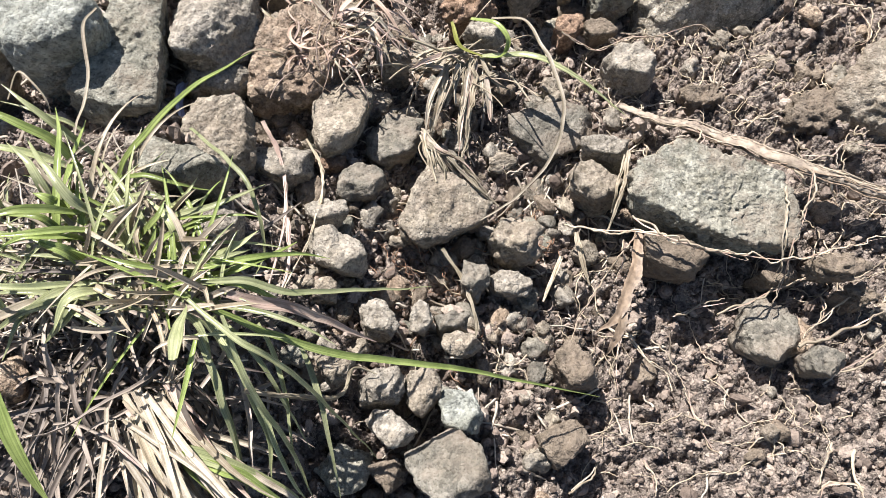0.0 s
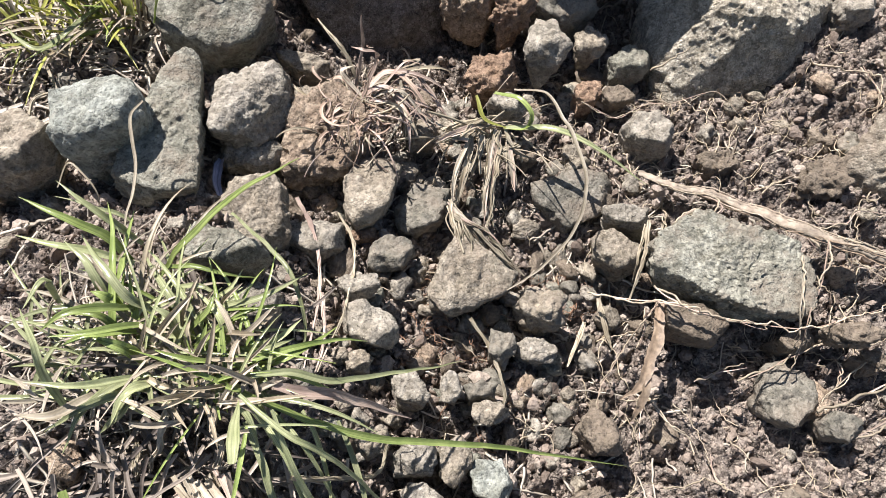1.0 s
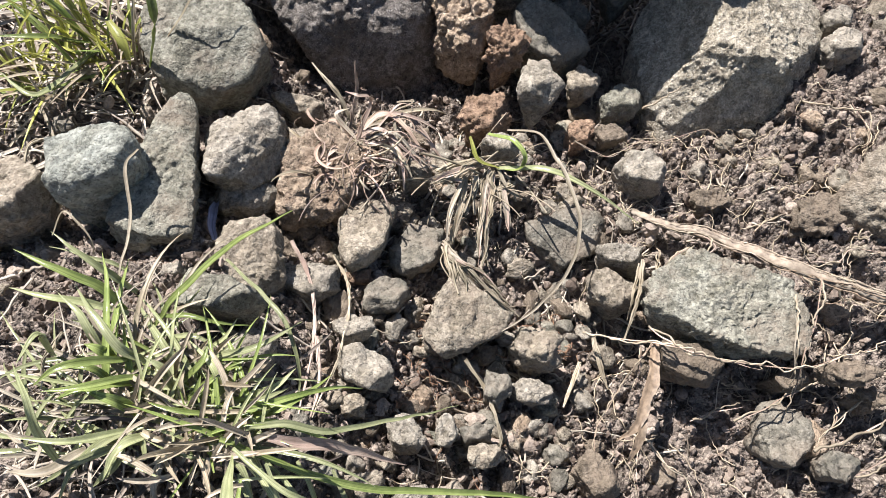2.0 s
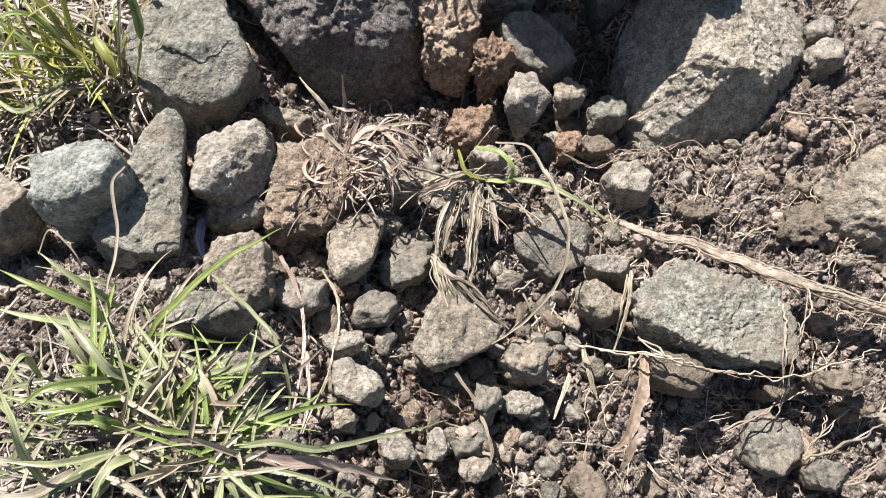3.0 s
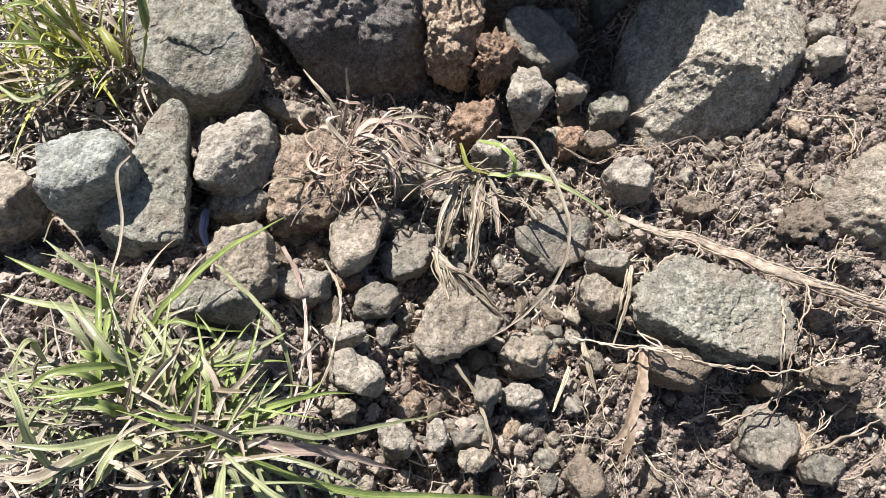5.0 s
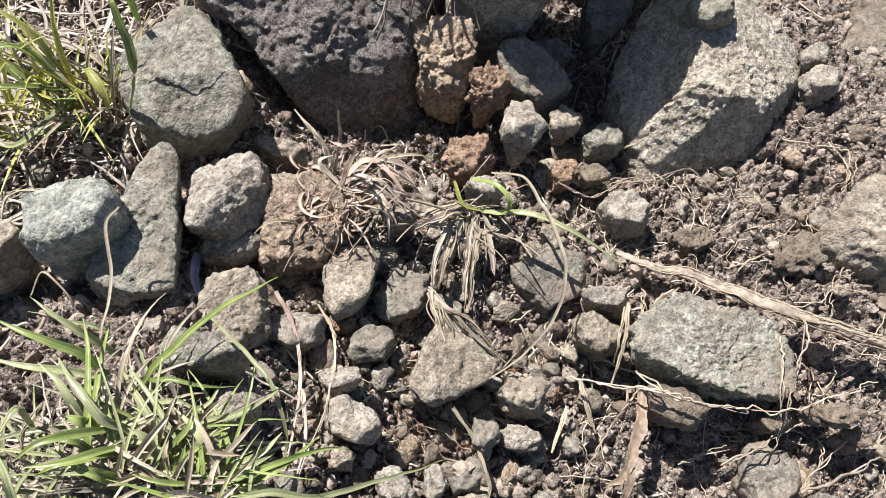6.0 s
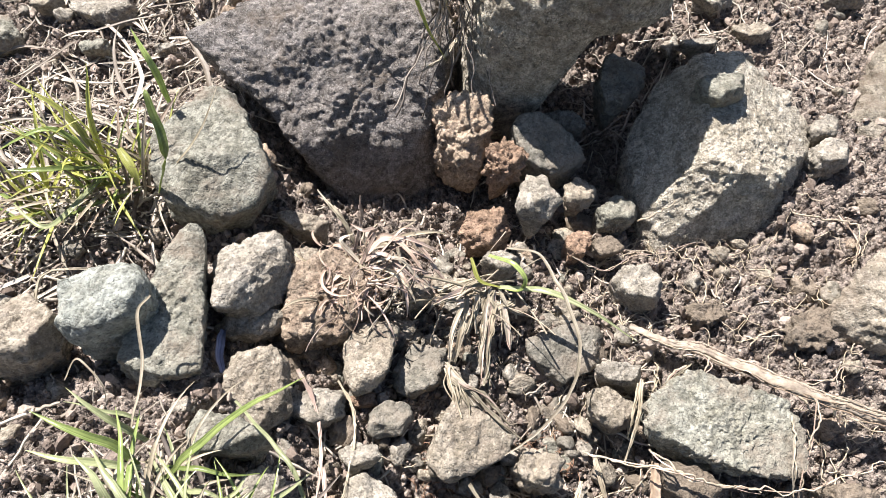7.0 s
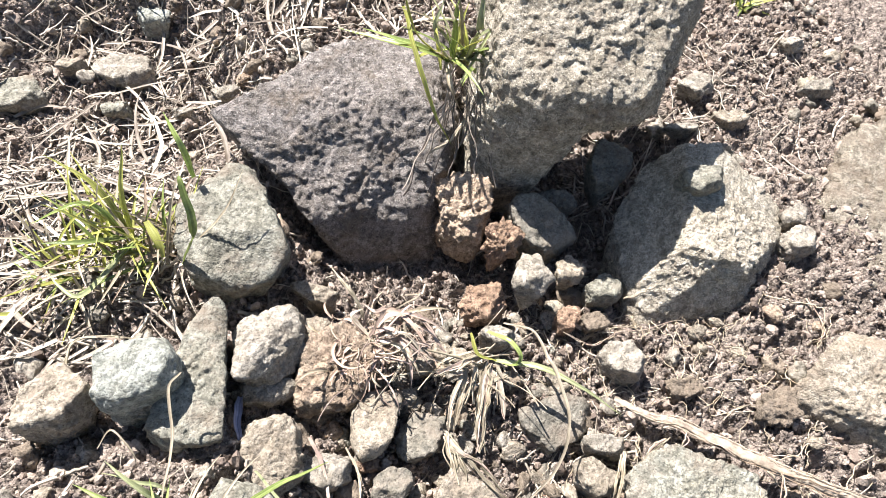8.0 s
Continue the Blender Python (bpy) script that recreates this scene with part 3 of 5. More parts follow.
rock("stone", "earthy tan stone sunk in soil", (0.0776, -0.1243, -0.026), -0.019, 0.012, "-149:8.5 -90:9 2:10 62:8 138:11.5", EARTHY, (90, 10), 5, seed=29)
rock("stone", "pale knobbly stone in a row of stones", (-0.0195, -0.1372, -0.006), -0.024, 0.012, "-169:10.5 -90:7.5 -29:9 17:9.5 95:8 140:8", PALE, (100, 12), 5, seed=30)
rock("stone", "tan knobbly stone in a row of stones", (-0.0007, -0.1384, -0.012), -0.018, 0.010, "-173:7.5 -132:9 -40:7.5 9:8.5 94:8", TAN, (100, 12), 5, seed=31)
rock("stone", "pale rough stone with a dark hollow beside it", (-0.0153, -0.1558, -0.006), -0.024, 0.012, "-141:6.5 -91:6.5 -33:10 53:6 106:7.5", PALE, (100, 12), 5, seed=32)
rock("stone", "blue-grey angular stone among gravel", (0.0193, -0.1471, -0.018), -0.017, 0.012, "-172:8.5 -106:7.5 -28:9.5 22:8 99:8", BLUE, (100, 12), 5, seed=33)
rock("stone", "smooth olive-grey stone with a flat shaded face", (0.0101, -0.1738, -0.008), -0.032, 0.016, "-153:14.5 -127:13 -69:15 13:15.5 43:13 115:14.5", SLATE, (130, 20), 5, seed=34, chips=1, edge=30)
rock("stone", "grey-green stone in the shade of grass", (-0.0360, -0.1719, -0.016), -0.024, 0.012, "-137:10 -80:8.5 -19:10 80:8.5 130:9", GREY, (100, 12), 5, seed=35)
rock("stone", "small tan stone under a grass blade", (-0.0403, -0.1292, -0.006), -0.014, 0.010, "-146:6 -63:6 8:7 98:5", TAN, (100, 12), 5, seed=36)
rock("stone", "grey-brown stone sunk in soil", (0.0684, -0.1597, -0.03), -0.020, 0.012, "-152:9 -54:8 12:10 111:7.5", EARTHY, (100, 12), 5, seed=37)
rock("stone", "small earthy stone in shade", (-0.0155, -0.1754, -0.012), -0.018, 0.012, "-136:4.5 -59:6 33:5 106:5", EARTHY, (100, 12), 5, seed=38)
rock("stone", "reddish brown crumbling stone below a boulder", (0.0210, 0.1599, -0.006), -0.034, 0.022, "-172:19 -140:18.5 -94:23 -23:16 8:13.5 70:18 120:21.5", BROWN, (-120, 12), 6, seed=39,  rough=2.0, lumps=0.10, pits=0.001)
rock("stone", "bright rusty orange crumbling stone", (0.0438, 0.1347, -0.002), -0.028, 0.016, "-126:10.5 -59:10.5 -10:11.5 65:9.5 115:8.5 168:10", RUST, (-90, 14), 6, seed=40,  rough=2.0, lumps=0.10, pits=0.001)
rock("stone", "dark grey angular stone under a boulder", (0.0741, 0.1516, -0.012), -0.028, 0.016, "-167:18.5 -116:17 -60:21.5 22:21.5 57:14 100:23", SLATE, (-60, 16), 5, seed=41, edge=30, chips=2)
rock("stone", "pale speckled rounded pebble", (0.0637, 0.1085, -0.006), -0.024, 0.016, "-168:12.5 -101:13.5 -40:12.5 29:12 84:9.5 156:11", PALE, (100, 12), 5, seed=42)
rock("stone", "small rounded grey pebble in shade", (0.0955, 0.1183, -0.016), -0.019, 0.012, "-176:8.5 -106:8 -36:7.5 46:8.5 128:7.5", TAN, (100, 12), 5, seed=43)
rock("stone", "grey pebble beside a block of rock", (0.1183, 0.1044, -0.018), -0.022, 0.014, "-166:11 -94:8 -34:11 52:8.5 121:9", GREY, (100, 12), 5, seed=44)
rock("stone", "rusty brown lump of soft stone", (0.0315, 0.0913, -0.014), -0.026, 0.016, "-146:16.5 -89:12 -34:12 29:14.5 103:12 152:11.5", RUST, (100, 12), 5, seed=45,  rough=2.0, lumps=0.10, pits=0.001)
rock("stone", "dark reddish crumb of earth", (0.0922, 0.0842, -0.02), -0.015, 0.010, "-169:8 -89:8.5 -37:6.5 49:8.5 126:7", RUST, (100, 12), 5, seed=46)
rock("stone", "shaded grey stone in a hollow under a boulder", (0.1345, 0.2066, -0.006), -0.034, 0.014, "-162:16 -96:18.5 -44:13.5 13:17.5 84:16 146:15", SLATE, (-90, 20), 5, seed=47)
rock("stone", "rounded grey stone in a dark hollow", (0.0963, 0.1816, -0.02), -0.030, 0.010, "-114:6 -82:6 19:10.5 88:5 110:6.5", SLATE, (-90, 10), 5, seed=48)
rock("stone", "smooth grey stone resting on a block of rock", (0.1854, 0.1703, 0.034), -0.014, 0.012, "-163:16 -120:12 -70:9.5 -25:14 83:9.5 110:9.5", GREY, (100, 10), 5, seed=49)
rock("stone", "small grey stone behind a block of rock", (0.2133, 0.2115, 0.01), -0.020, 0.014, "-110:4.5 -75:4.5 77:4 100:4", TAN, (100, 10), 5, seed=50)
rock("stone", "pale stone beside a block of rock", (0.2716, 0.1629, 0), -0.020, 0.012, "-166:11 -97:8.5 -42:7.5 62:10 121:6.5", PALE, (100, 10), 5, seed=51)
rock("stone", "pale rounded stone beside a block of rock", (0.2680, 0.1407, 0.002), -0.022, 0.012, "-154:13 -88:10 -33:11 47:12.5 120:9", PALE, (100, 10), 5, seed=52)
rock("stone", "broad tan slab of stone in soil", (0.2841, 0.0242, 0.010), -0.050, 0.016, "-146:28 -121:28.5 -36:33 31:29 97:31 128:34.5", TAN, (-120, 8), 6, seed=53, chips=2, rough=1.6, lean=50, facet=False)
rock("stone", "pale grey stone lying on littered ground", (-0.2589, 0.3286, -0.056), -0.020, 0.013, "-153:20 -109:16 -58:20 32:18.5 83:16.5 129:21", PALE, (100, 10), 5, seed=54)
rock("stone", "bluish grey stone lying on littered ground", (-0.2432, 0.3796, -0.066), -0.020, 0.014, "-150:10.5 -92:10.5 5:12 60:10 129:13", BLUE, (100, 10), 5, seed=55)
rock("stone", "flat grey slab on littered ground", (-0.3391, 0.2915, -0.058), -0.020, 0.012, "-171:18 -88:14 -48:16.5 36:17.5 105:14", GREY, (100, 6), 5, seed=56)
rock("stone", "grey-brown flat stone behind a dead grass clump", (-0.0839, 0.0936, -0.012), -0.018, 0.012, "-129:6.5 -100:6.5 -12:14.5 65:6 102:9.5", TAN, (-60, 10), 5, seed=57)
rock("clod", "dark lump of caked soil", (0.2207, 0.0162, -0.004), -0.021, 0.012, "-177:14 -109:11 -31:11 42:13.5 113:10", EARTHY, (100, 8), 5, seed=58, lumps=0.12, rough=2.0, category="clod")
rock("clod", "dark flat lump of caked soil", (0.1654, 0.0331, -0.014), -0.016, 0.008, "-157:11 -75:7 15:11.5 99:7", EARTHY, (100, 8), 5, seed=59, lumps=0.12, rough=2.0, category="clod")
rock("stone", "pale knobbly stone between straws", (-0.0690, -0.0223, -0.006), -0.024, 0.012, "-173:12.5 -110:11 -68:10.5 9:13 78:10.5 111:11", PALE, (100, 10), 5, seed=121)
rock("stone", "flat reddish chip of stone", (-0.0476, -0.0189, -0.012), -0.013, 0.008, "-151:6.5 -83:3 18:7.5 94:3", RUST, (100, 10), 5, seed=122)
rock("stone", "pale stone under a dry grass plant", (0.0369, 0.0636, -0.006), -0.019, 0.012, "-137:7.5 -73:6 30:9 83:5.5 120:7.5", PALE, (100, 10), 5, seed=123)
rock("stone", "tan stone beside a dead grass clump", (-0.0152, 0.0457, -0.008), -0.022, 0.014, "-159:8 -71:7.5 23:8 106:7.5", TAN, (100, 10), 5, seed=124)
rock("stone", "small tan pebble in soil", (0.1090, 0.0807, -0.018), -0.017, 0.010, "-149:7 -77:4.5 31:6.5 106:5", EARTHY, (100, 10), 5, seed=125)
rock("stone", "pale chip of stone under straw", (0.0468, -0.0791, -0.028), -0.012, 0.010, "-150:9 -98:5 -22:9.5 72:5.5 111:7", PALE, (100, 10), 5, seed=126)
rock("stone", "small tan stone in grit", (-0.0478, -0.0891, -0.01), -0.020, 0.010, "-160:6.5 -95:5 -17:6.5 65:5 112:6", TAN, (100, 10), 5, seed=127)
rock("stone", "small earthy stone below a flat stone", (0.1883, -0.0776, -0.018), -0.017, 0.012, "-144:8 -87:5 6:8.5 80:5.5 120:6.5", EARTHY, (100, 10), 5, seed=128)
rock("stone", "pale grey stone half hidden by grass", (-0.0953, -0.0696, 0.018), -0.028, 0.016, "-159:10 -89:7.5 -24:9 68:8.5 120:7.5", PALE, (100, 10), 5, seed=129)
rock("stone", "dark little stone in grit", (0.0145, -0.1036, -0.022), -0.018, 0.010, "-157:6 -84:3.5 4:6.5 94:3.5", SLATE, (100, 10), 5, seed=130)
rock("stone", "small tan stone in grit", (0.0210, -0.1128, -0.022), -0.018, 0.010, "-174:7.5 -113:6 -64:5.5 36:7 94:5", TAN, (100, 10), 5, seed=131)
rock("stone", "small pale pebble above grass", (-0.1339, -0.0300, 0.02), -0.020, 0.012, "-148:6.5 -86:3.5 -29:5.5 75:4.5 113:3.5", PALE, (100, 10), 5, seed=132)
rock("stone", "small stone beside a pale stone", (-0.0810, 0.0663, -0.012), -0.018, 0.012, "-174:6.5 -75:7 -8:6.5 91:6.5", TAN, (100, 10), 5, seed=133)
rock("stone", "tan flake beside a triangular stone", (-0.0072, -0.0497, -0.02), -0.020, 0.012, "-172:4 -96:8 -10:4.5 22:4.5 152:5.5", TAN, (100, 10), 5, seed=134)
rock("clod", "brown clod of soil with roots", (0.2107, -0.0785, -0.002), -0.018, 0.012, "-159:9.5 -100:4 -66:6.5 65:5 91:4.5", EARTHY, (100, 10), 5, seed=135, lumps=0.12, rough=2.0, category="clod")
rock("clod", "brown clod of soil with roots", (0.2277, -0.0899, -0.012), -0.018, 0.010, "-137:5.5 -73:5 47:5.5 101:5", EARTHY, (100, 10), 5, seed=136, lumps=0.12, rough=2.0, category="clod")
rock("stone", "pale stone among dead stems", (-0.1727, 0.3075, -0.045), -0.025, 0.015, "-135:8 -67:7 43:8.5 106:6.5", PALE, (100, 10), 5, seed=137)
rock("stone", "grey stone among dead stems", (-0.3013, 0.3257, -0.05), -0.020, 0.015, "-149:8 -77:4 51:7 100:4", TAN, (100, 10), 5, seed=138)
rock("stone", "small pale stone on littered soil", (-0.2028, 0.2827, -0.04), -0.020, 0.010, "-148:7 -82:3 50:5.5 99:3", PALE, (100, 10), 5, seed=139)
rock("stone", "grey rounded stone on littered soil", (-0.2595, 0.2847, -0.045), -0.020, 0.012, "-148:9.5 -81:5 10:10 102:4.5", GREY, (100, 10), 5, seed=140)
rock("stone", "pale stone behind a boulder", (0.2338, 0.3066, -0.015), -0.025, 0.015, "-134:10 -60:8 51:10 115:8", PALE, (100, 10), 5, seed=141)
rock("stone", "whitish stone on bare soil", (0.3484, 0.3139, -0.015), -0.025, 0.015, "-115:8 -73:6.5 65:8 108:6.5", PALE, (100, 10), 5, seed=142)
rock("stone", "tan stone among dead stems", (0.2578, 0.2726, -0.012), -0.028, 0.012, "-127:8 -78:6 49:9 99:6", TAN, (100, 10), 5, seed=143)
rock("stone", "small pale stone on bare soil", (0.3393, 0.3654, -0.02), -0.030, 0.012, "-137:7 -72:6 42:7 110:6", PALE, (100, 10), 5, seed=144)
rock("stone", "small pale stone on a block of rock", (0.2412, 0.1873, 0), -0.030, 0.012, "-131:8 -81:5.5 44:8 104:6", PALE, (100, 10), 5, seed=145)
rock("stone", "pale flat stone beside a boulder", (0.2168, 0.2635, 0), -0.030, 0.012, "-102:3 -84:2.5 75:3.5 96:2.5", PALE, (100, 10), 5, seed=146)

# ---- loose pebbles and grit ----
def gravel(x, y):
    """How thickly pebbles lie, 0 to 1."""
    heap = np.exp(-(((x - 0.01) / 0.10) ** 2) - ((y + 0.07) / 0.10) ** 2)
    bank = 0.7 * np.exp(-(((x + 0.10) / 0.07) ** 2) - ((y + 0.01) / 0.07) ** 2)
    behind = 0.55 / (1 + np.exp(-(y - 0.27) / 0.02)) + 0.4 * np.exp(-(((x + 0.27) / 0.09) ** 2) - ((y - 0.15) / 0.14) ** 2)
    return np.clip(heap + bank + behind + 0.55, 0, 1)


def strewn(count, seed, clear=0.8):
    """Places strewn by that thickness, off the stones."""
    rng = np.random.default_rng(seed)
    got = []
    while len(got) < count:
        x, y = rng.uniform(-0.40, 0.42, 4000), rng.uniform(-0.21, 0.50, 4000)
        ok = (rng.random(4000) < gravel(x, y)) & (np.abs(x - 0.03) < 0.25 + 0.30 * (y + 0.2))
        for a, b, r in STONES:
            ok &= np.hypot(x - a, y - b) > clear * r
        got.extend(zip(x[ok], y[ok]))
    return np.array(got[:count])


kinds = []
for n in range(12):
    mat = (TAN, PALE, EARTHY, TAN, EARTHY, PALE, TAN, SLATE, EARTHY, TAN, PALE, BROWN)[n]
    text = " ".join(f"{a + (n * 37) % 50}:{3.6 + (n * 7 + a) % 3 * 0.7:.1f}" for a in range(0, 360, 60))
    kinds.append(rock("pebble", "small knobbly earth-dusted pebble in loose grit", (0, 0, -0.5), -0.004, 0.004, text, mat, (n * 50, 14), 3, seed=300 + n, edge=34, chips=10, lumps=0.22, rough=1.1, category="pebble", group="loose pebbles", keep=False))
rng = np.random.default_rng(5)
for n, (x, y) in enumerate(strewn(290, 21, 0.95)):
    s = rng.choice((0.75, 0.9, 1.1, 1.35, 1.7), p=(0.12, 0.25, 0.28, 0.22, 0.13))
    m = pose(x, y, float(soil(x, y)[0]) + 0.0016 * s, *rng.uniform(-60, 60, 2), rng.uniform(0, 360))
    ob = kinds[n % 12] if n < 12 else copy_thing(kinds[n % 12], m)
    ob.matrix_basis = m @ Matrix.Diagonal((s * rng.uniform(0.8, 1.25), s * rng.uniform(0.8, 1.2), s * rng.uniform(0.7, 1.0), 1))


# angular chips packed between the larger stones
chips = []
for n in range(10):
    mat = (TAN, PALE, EARTHY, SLATE, TAN, PALE, GREY, EARTHY, BROWN, TAN)[n]
    text = " ".join(f"{a + (n * 29) % 40}:{4.2 + (n * 5 + a // 7) % 4 * 0.9:.1f}" for a in range(0, 360, 72))
    chips.append(rock("stone_chip", "small angular stone chip packed between larger stones", (0, 0, -0.5), -0.004, 0.0045, text, mat, (n * 40, 18), 3, seed=340 + n, chips=7, lumps=0.12, rough=0.8, category="stone", group="chips between the stones", keep=False))
rng = np.random.default_rng(8)
heap = [q for q in strewn(2600, 23, 0.98) if (math.hypot((q[0] - 0.0) / 0.115, (q[1] + 0.035) / 0.11) < 1 or math.hypot((q[0] - 0.05) / 0.06, (q[1] - 0.09) / 0.03) < 1)][:200]
for n, (x, y) in enumerate(heap):
    s = rng.uniform(0.5, 1.2)
    m = pose(x, y, float(soil(x, y)[0]) + 0.0018 * s, *rng.uniform(-35, 35, 2), rng.uniform(0, 360))
    ob = chips[n % 10] if n < 10 else copy_thing(chips[n % 10], m)
    ob.matrix_basis = m @ Matrix.Diagonal((s * rng.uniform(0.8, 1.3), s * rng.uniform(0.75, 1.1), s * rng.uniform(0.7, 1.0), 1))


def grit(count, seed, lo, hi, level, clear):
    rng = np.random.default_rng(seed)
    d, f = ico(level)
    pieces = []
    where = strewn(count, seed, clear)
    z = soil(where[:, 0], where[:, 1])
    for (x, y), h in zip(where, z):
        r = lo * (hi / lo) ** (rng.random() ** 2.2)
        box = rng.uniform(0.5, 1.3, 3)
        chip = rng.normal(size=(7, 3))
        chip /= np.linalg.norm(chip, axis=1)[:, None]
        v = d * np.minimum(1, (0.66 / np.maximum(d @ chip.T, 0.05)).min(1))[:, None]
        v = v * (1.1 + 0.13 * rng.normal(size=len(d)))[:, None] * box * r
        a, b = rng.uniform(0, 2 * np.pi), rng.uniform(-0.7, 0.7)
        turn = np.array([[math.cos(a), -math.sin(a), 0], [math.sin(a), math.cos(a), 0], [0, 0, 1]]) @ np.array([[1, 0, 0], [0, math.cos(b), -math.sin(b)], [0, math.sin(b), math.cos(b)]])
        pieces.append((v @ turn.T + (x, y, h + 0.3 * r), f))
    v, f = join(pieces)
    return mesh_of("grit", v, f, [GRIT], smooth=level > 2)


tagged(new("grit", grit(5200, 61, 0.0016, 0.0050, 2, 0.85)), "loose tan and brown grit over dark soil", "grit", kind="stuff")
tagged(new("grit", grit(28000, 62, 0.0008, 0.0024, 1, 0.7)), "fine crumbs of dry soil", "grit", kind="stuff")


# ---- roots, straw and blades ----
def trail(text):
    """Points from a text of x y z in mm."""
    return np.array([float(q) for q in text.split()]).reshape(-1, 3) / 1000


def placed(name, v, f, mat, label, category, group="", parent=None):
    at = parent.location if parent else Vector(v[0])
    ob = new(name, mesh_of(name, v - np.array(at), f, [mat]))
    n = len(v) // 12
    if len(v) == 12 * n and len(f) == 10 * (n - 1):
        lanes = ob.data.attributes.new("across", "FLOAT", "POINT")
        lanes.data.foreach_set("value", np.tile(np.array((-1, -0.55, -0.18, 0.18, 0.55, 1.0), dtype=np.float32), 2 * n))
    if parent:
        ob.parent = parent
        return tagged(ob, label)
    ob.location = at
    return tagged(ob, label, category, group)


def wander(line, amount, seed, scale=160):
    return line + amount * np.stack([vnoise(line * scale + 9 * k, seed + k) for k in range(3)], 1)


def rootlet(text, r, label="thin pale rootlet lying on bare soil", seed=0, mat=None, name="rootlet", category="root"):
    line = wander(wander(spline(trail(text), 14), 0.0022, seed, 120), 0.0008, seed + 3, 420)
    line[:, 2] = np.maximum(line[:, 2], soil(line[:, 0], line[:, 1]) + 0.0007)
    s = np.linspace(0, 1, len(line))
    v, f = tube(line, 0.72 * r * (1 - 0.5 * s) * (1 + 0.25 * vnoise(line * 400, seed)), 6)
    return placed(name, v, f, mat or ROOT, label, category, "rootlets on the soil" if name == "rootlet" else "")


def stem(text, r, mat, label, seed=0, parent=None, name="straw", flat=0.5, crook=0.0009):
    line = wander(spline(trail(text), 12), crook, seed, 70 if crook < 0.001 else 130)
    s = np.linspace(0, 1, len(line))
    r = 0.8 * r * (1 - 0.5 * s**2)
    across, above = sides_of(line)
    pieces = [tube(line, 0.75 * r, 6, 0.3, seed, flat)]
    for k in range(5):
        turn = k * 1.26 + seed + np.linspace(0, 0.12, len(line))
        side = 0.75 * r[:, None] * (np.cos(turn)[:, None] * across + flat * np.sin(turn)[:, None] * above)
        cut = len(line) - (seed * 3 + k * 5) % max(2, len(line) // 3)
        pieces.append(tube(wander(line + side, 0.0005 if crook < 0.001 else 0.0009, seed + k, 260)[k % 3 : cut], 0.32 * r[k % 3 : cut], 5, 0.3, k))
    v, f = join(pieces)
    return placed(name, v, f, mat, label, "straw", "dry straws" if not parent else "", parent)


def shape(n, tip=2.5, base=0.55):
    s = np.linspace(0, 1, n)
    return (base + (1 - base) * np.minimum(1, s / 0.3)) * (1 - s**tip) + 0.03


def blade(parent, text, width, mat, seed=0, twist=0.0, label="", name="blade", fold=0.22):
    line = wander(spline(trail(text), 10), 0.0006, seed, 90)
    v, f = ribbon(line, width * shape(len(line)), fold, twist=twist)
    return placed(name, v, f, mat, label, "grass", "", parent)


def arc(base, azimuth, length, rise, droop, n=12, bend=0.0):
    """A line that leaves at an angle and sinks over its length."""
    s = np.linspace(0, 1, n)
    pitch = radians(rise) - radians(droop) * s**1.3
    az = radians(azimuth) + radians(bend) * s
    step = np.stack([np.cos(az) * np.cos(pitch), np.sin(az) * np.cos(pitch), np.sin(pitch)], 1) * length / (n - 1)
    return np.asarray(base) + np.vstack([np.zeros(3), np.cumsum(step[:-1], 0)])


def tuft(name, label, at):
    ob = new(name)
    ob.location = at
    return tagged(ob, label, "grass")


def litter(count, seed, spread, lengths, radii, centre=None, up=0.002, mat=None):
    """Bits of dead straw lying about."""
    rng = np.random.default_rng(seed)
    pieces, blades = [], []
    for _ in range(count):
        x, y = rng.normal(spread[0], spread[2]), rng.normal(spread[1], spread[3])
        n = 9
        a = rng.uniform(0, 2 * np.pi) if centre is None else math.atan2(y - centre[1], x - centre[0]) + rng.normal(0, 0.5)
        run = np.cumsum(rng.normal(0, 0.09, n)) + a
        length = rng.uniform(*lengths)
        px, py = x + np.cumsum(np.cos(run)) * length / n, y + np.cumsum(np.sin(run)) * length / n
        h = soil(px, py)
        h = 0.5 * h + 0.5 * np.linspace(h[0], h[-1], n) + rng.uniform(0, up) + rng.uniform(0, up) * np.sin(np.linspace(0, np.pi, n))
        pieces.append(tube(np.stack([px, py, h + 0.001], 1), rng.uniform(*radii) * np.linspace(1, 0.6, n), 4, flat=rng.uniform(0.2, 0.8)))
    if radii[1] > 0.0012 and mat is None:
        for k in range(count // 9):
            x, y = rng.normal(spread[0], spread[2]), rng.normal(spread[1], spread[3])
            line = arc((x, y, float(soil(x, y)[0]) + rng.uniform(0.003, 0.010)), rng.uniform(0, 360), rng.uniform(0.025, 0.075), rng.uniform(-5, 12), rng.uniform(0, 25), 9, rng.uniform(-60, 60))
            line[:, 2] = np.maximum(line[:, 2], soil(line[:, 0], line[:, 1]) + 0.0015)
            blades.append(ribbon(wander(line, 0.0015, seed + k, 60), rng.uniform(0.0012, 0.0036) * shape(9, 4, 0.8), 0.25, twist=rng.uniform(-0.8, 0.8)))
    v, f = join(pieces + blades)
    return mesh_of("litter", v, f, [mat or DRYS])


